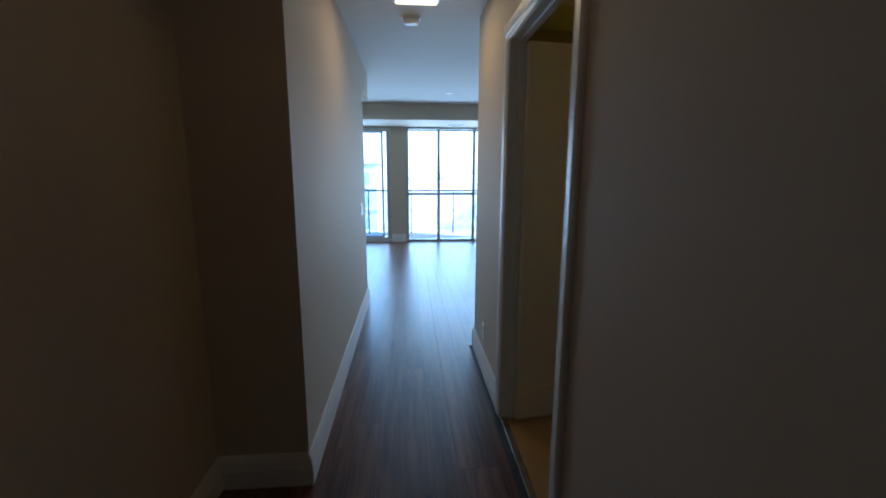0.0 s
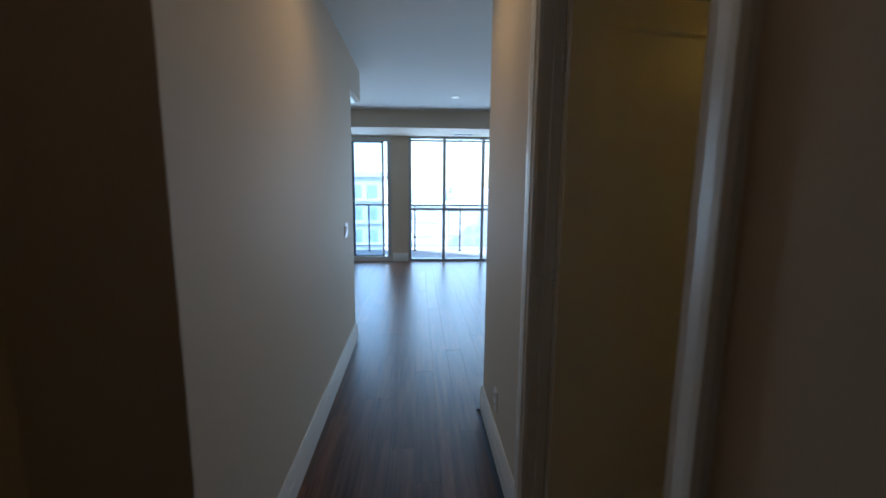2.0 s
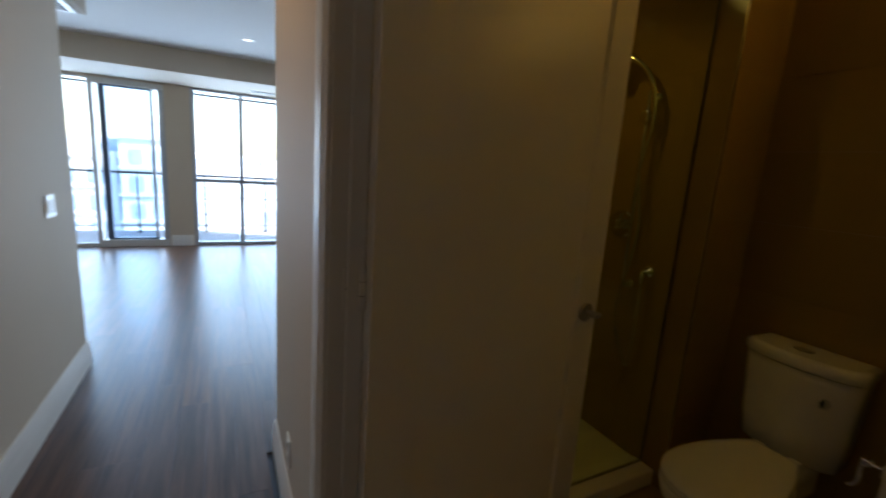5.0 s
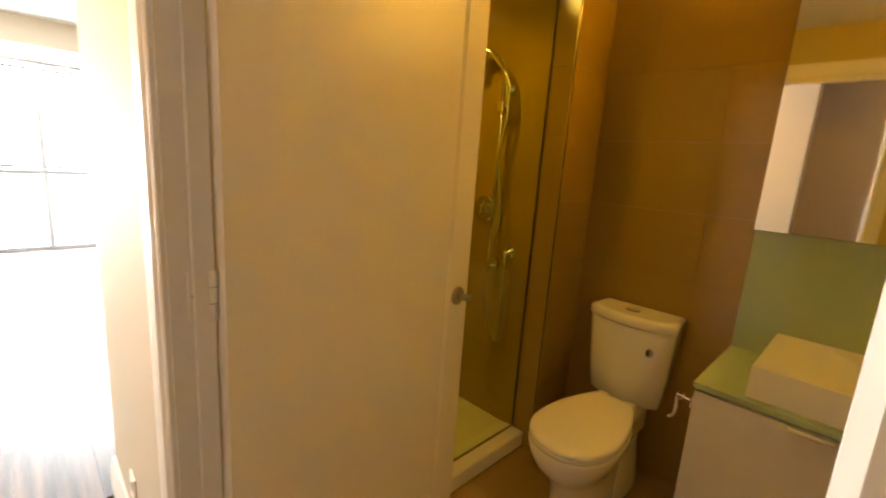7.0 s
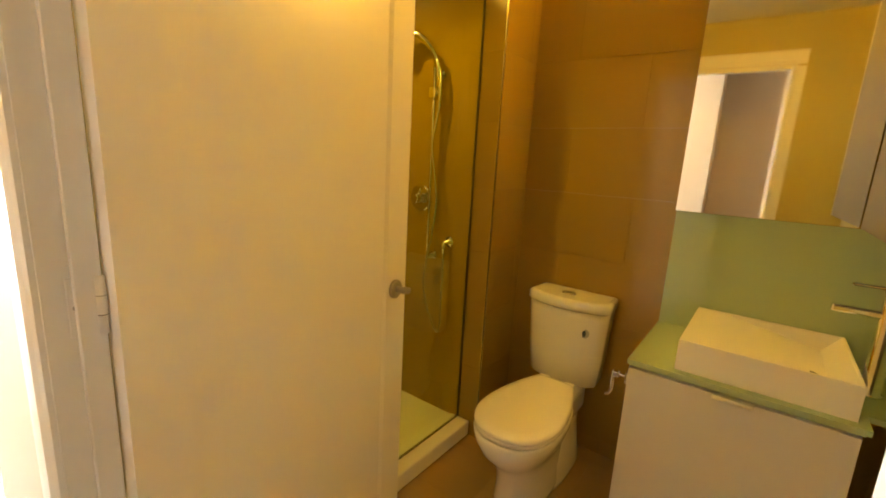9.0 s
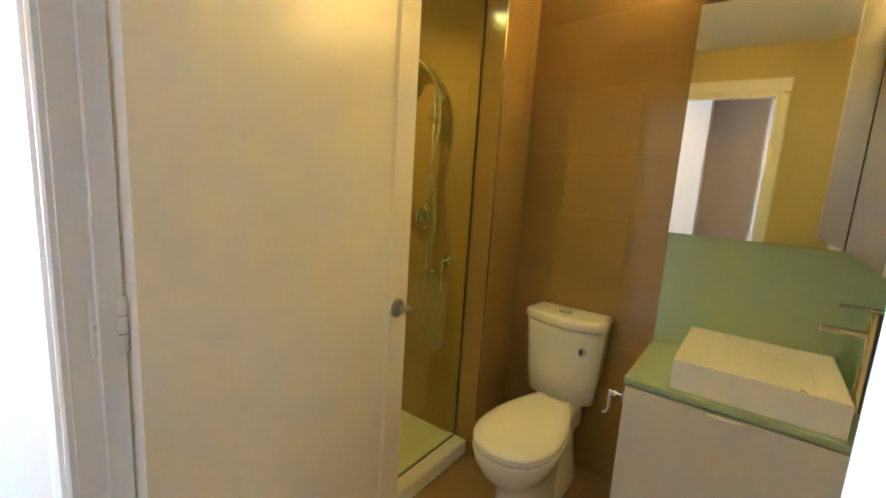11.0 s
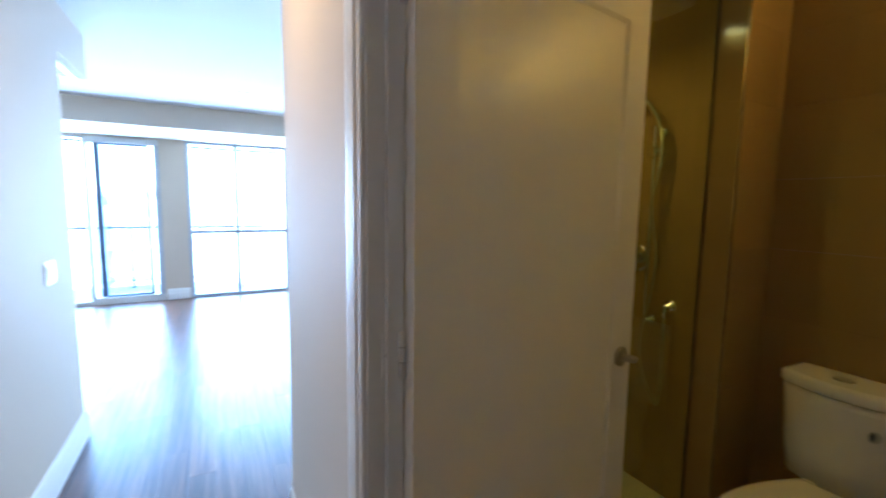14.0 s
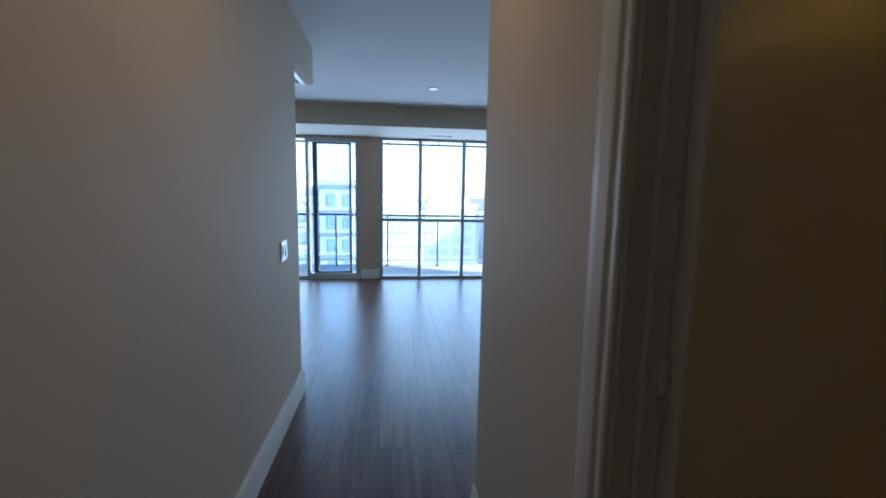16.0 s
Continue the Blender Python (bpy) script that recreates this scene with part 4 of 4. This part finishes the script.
far_wall = bpy.data.objects["wall_bathroom_far"]
tiles_on(far_wall, "x", BX1 + 0.003, -1, BY0, NY0 + 0.003, 0, BCEIL, 0.60, 0.29, 0.80, -0.215, TILE)
tiles_on(nib, "y", NY0 + 0.003, -1, NX + 0.006, BX1 + 0.002, 0, BCEIL, 0.60, 0.29, 2.06, -0.215, TILE)
tiles_on(nib, "x", NX + 0.003, -1, NY0 + 0.006, BY1, 0, BCEIL, 0.60, 0.29, 2.08, -0.215, TILE)
tiles_on(bpy.data.objects["wall_living_right_return"], "y", BY1, -1, BX0, NX, 0, BCEIL, 0.60, 0.29, 0.70, -0.205, TILE)
tiles_on(floor_bath, "z", -0.008, 1, BY0, 2.552, HR + 0.03, BX1, 0.60, 0.30, 1.10, 0.52, FLOOR_TILE, 0.008)

# ---- floor planks ----
PW, PL = 0.127, 1.22
plank_cache = {}
rest = []
prng = random.Random(4)


def plank(x, w, y0, y1, near):
    key = (round(w, 4), round(y1 - y0, 3))
    if not near:
        rest.append((x, x + w - 0.0007, y0, y1 - 0.0007, -0.012, -0.0005 * prng.random()))
        return
    if key not in plank_cache:
        bm = boxes((0, w - 0.0007, 0, y1 - y0 - 0.0007, -0.012, 0))
        plank_cache[key] = mesh_of("plank", bm, WOOD)
    ob = new("plank", plank_cache[key])
    ob.parent = floor
    ob.location = (x, y0, -0.0004 * prng.random())


x = X_LIV0
while x < X_LIV1:
    w = min(PW, X_LIV1 - x)
    xm = x + w / 2
    if xm < -0.92:
        lo = Y_LEFT_END
    elif xm < HR + 0.02:
        lo = Y_BACK
    else:
        lo = Y_RIGHT_END
    y = lo - prng.choice((0.15, 0.35, 0.55, 0.75, 0.95, 1.1))
    while y < Y_WIN:
        a, b = max(y, lo), min(y + PL, Y_WIN + 0.005)
        if b - a > 0.03:
            plank(x, w, round(a, 3), round(b, 3), -1.6 < xm < 1.9 and b > 0.6)
        y += PL
    x += PW
me = bpy.data.meshes.new("plank_field")
vs, fs = [], []
for x0, x1, y0, y1, z0, z1 in rest:
    k = len(vs)
    vs += [(x0, y0, z0), (x1, y0, z0), (x1, y1, z0), (x0, y1, z0), (x0, y0, z1), (x1, y0, z1), (x1, y1, z1), (x0, y1, z1)]
    fs += [(k + 4, k + 5, k + 6, k + 7), (k, k + 1, k + 5, k + 4), (k + 1, k + 2, k + 6, k + 5), (k + 2, k + 3, k + 7, k + 6), (k + 3, k, k + 4, k + 7)]
me.from_pydata(vs, [], fs)
me.materials.append(WOOD)
pr = new("plank_field", me)
pr.parent = floor
tagged(pr, kind="stuff")
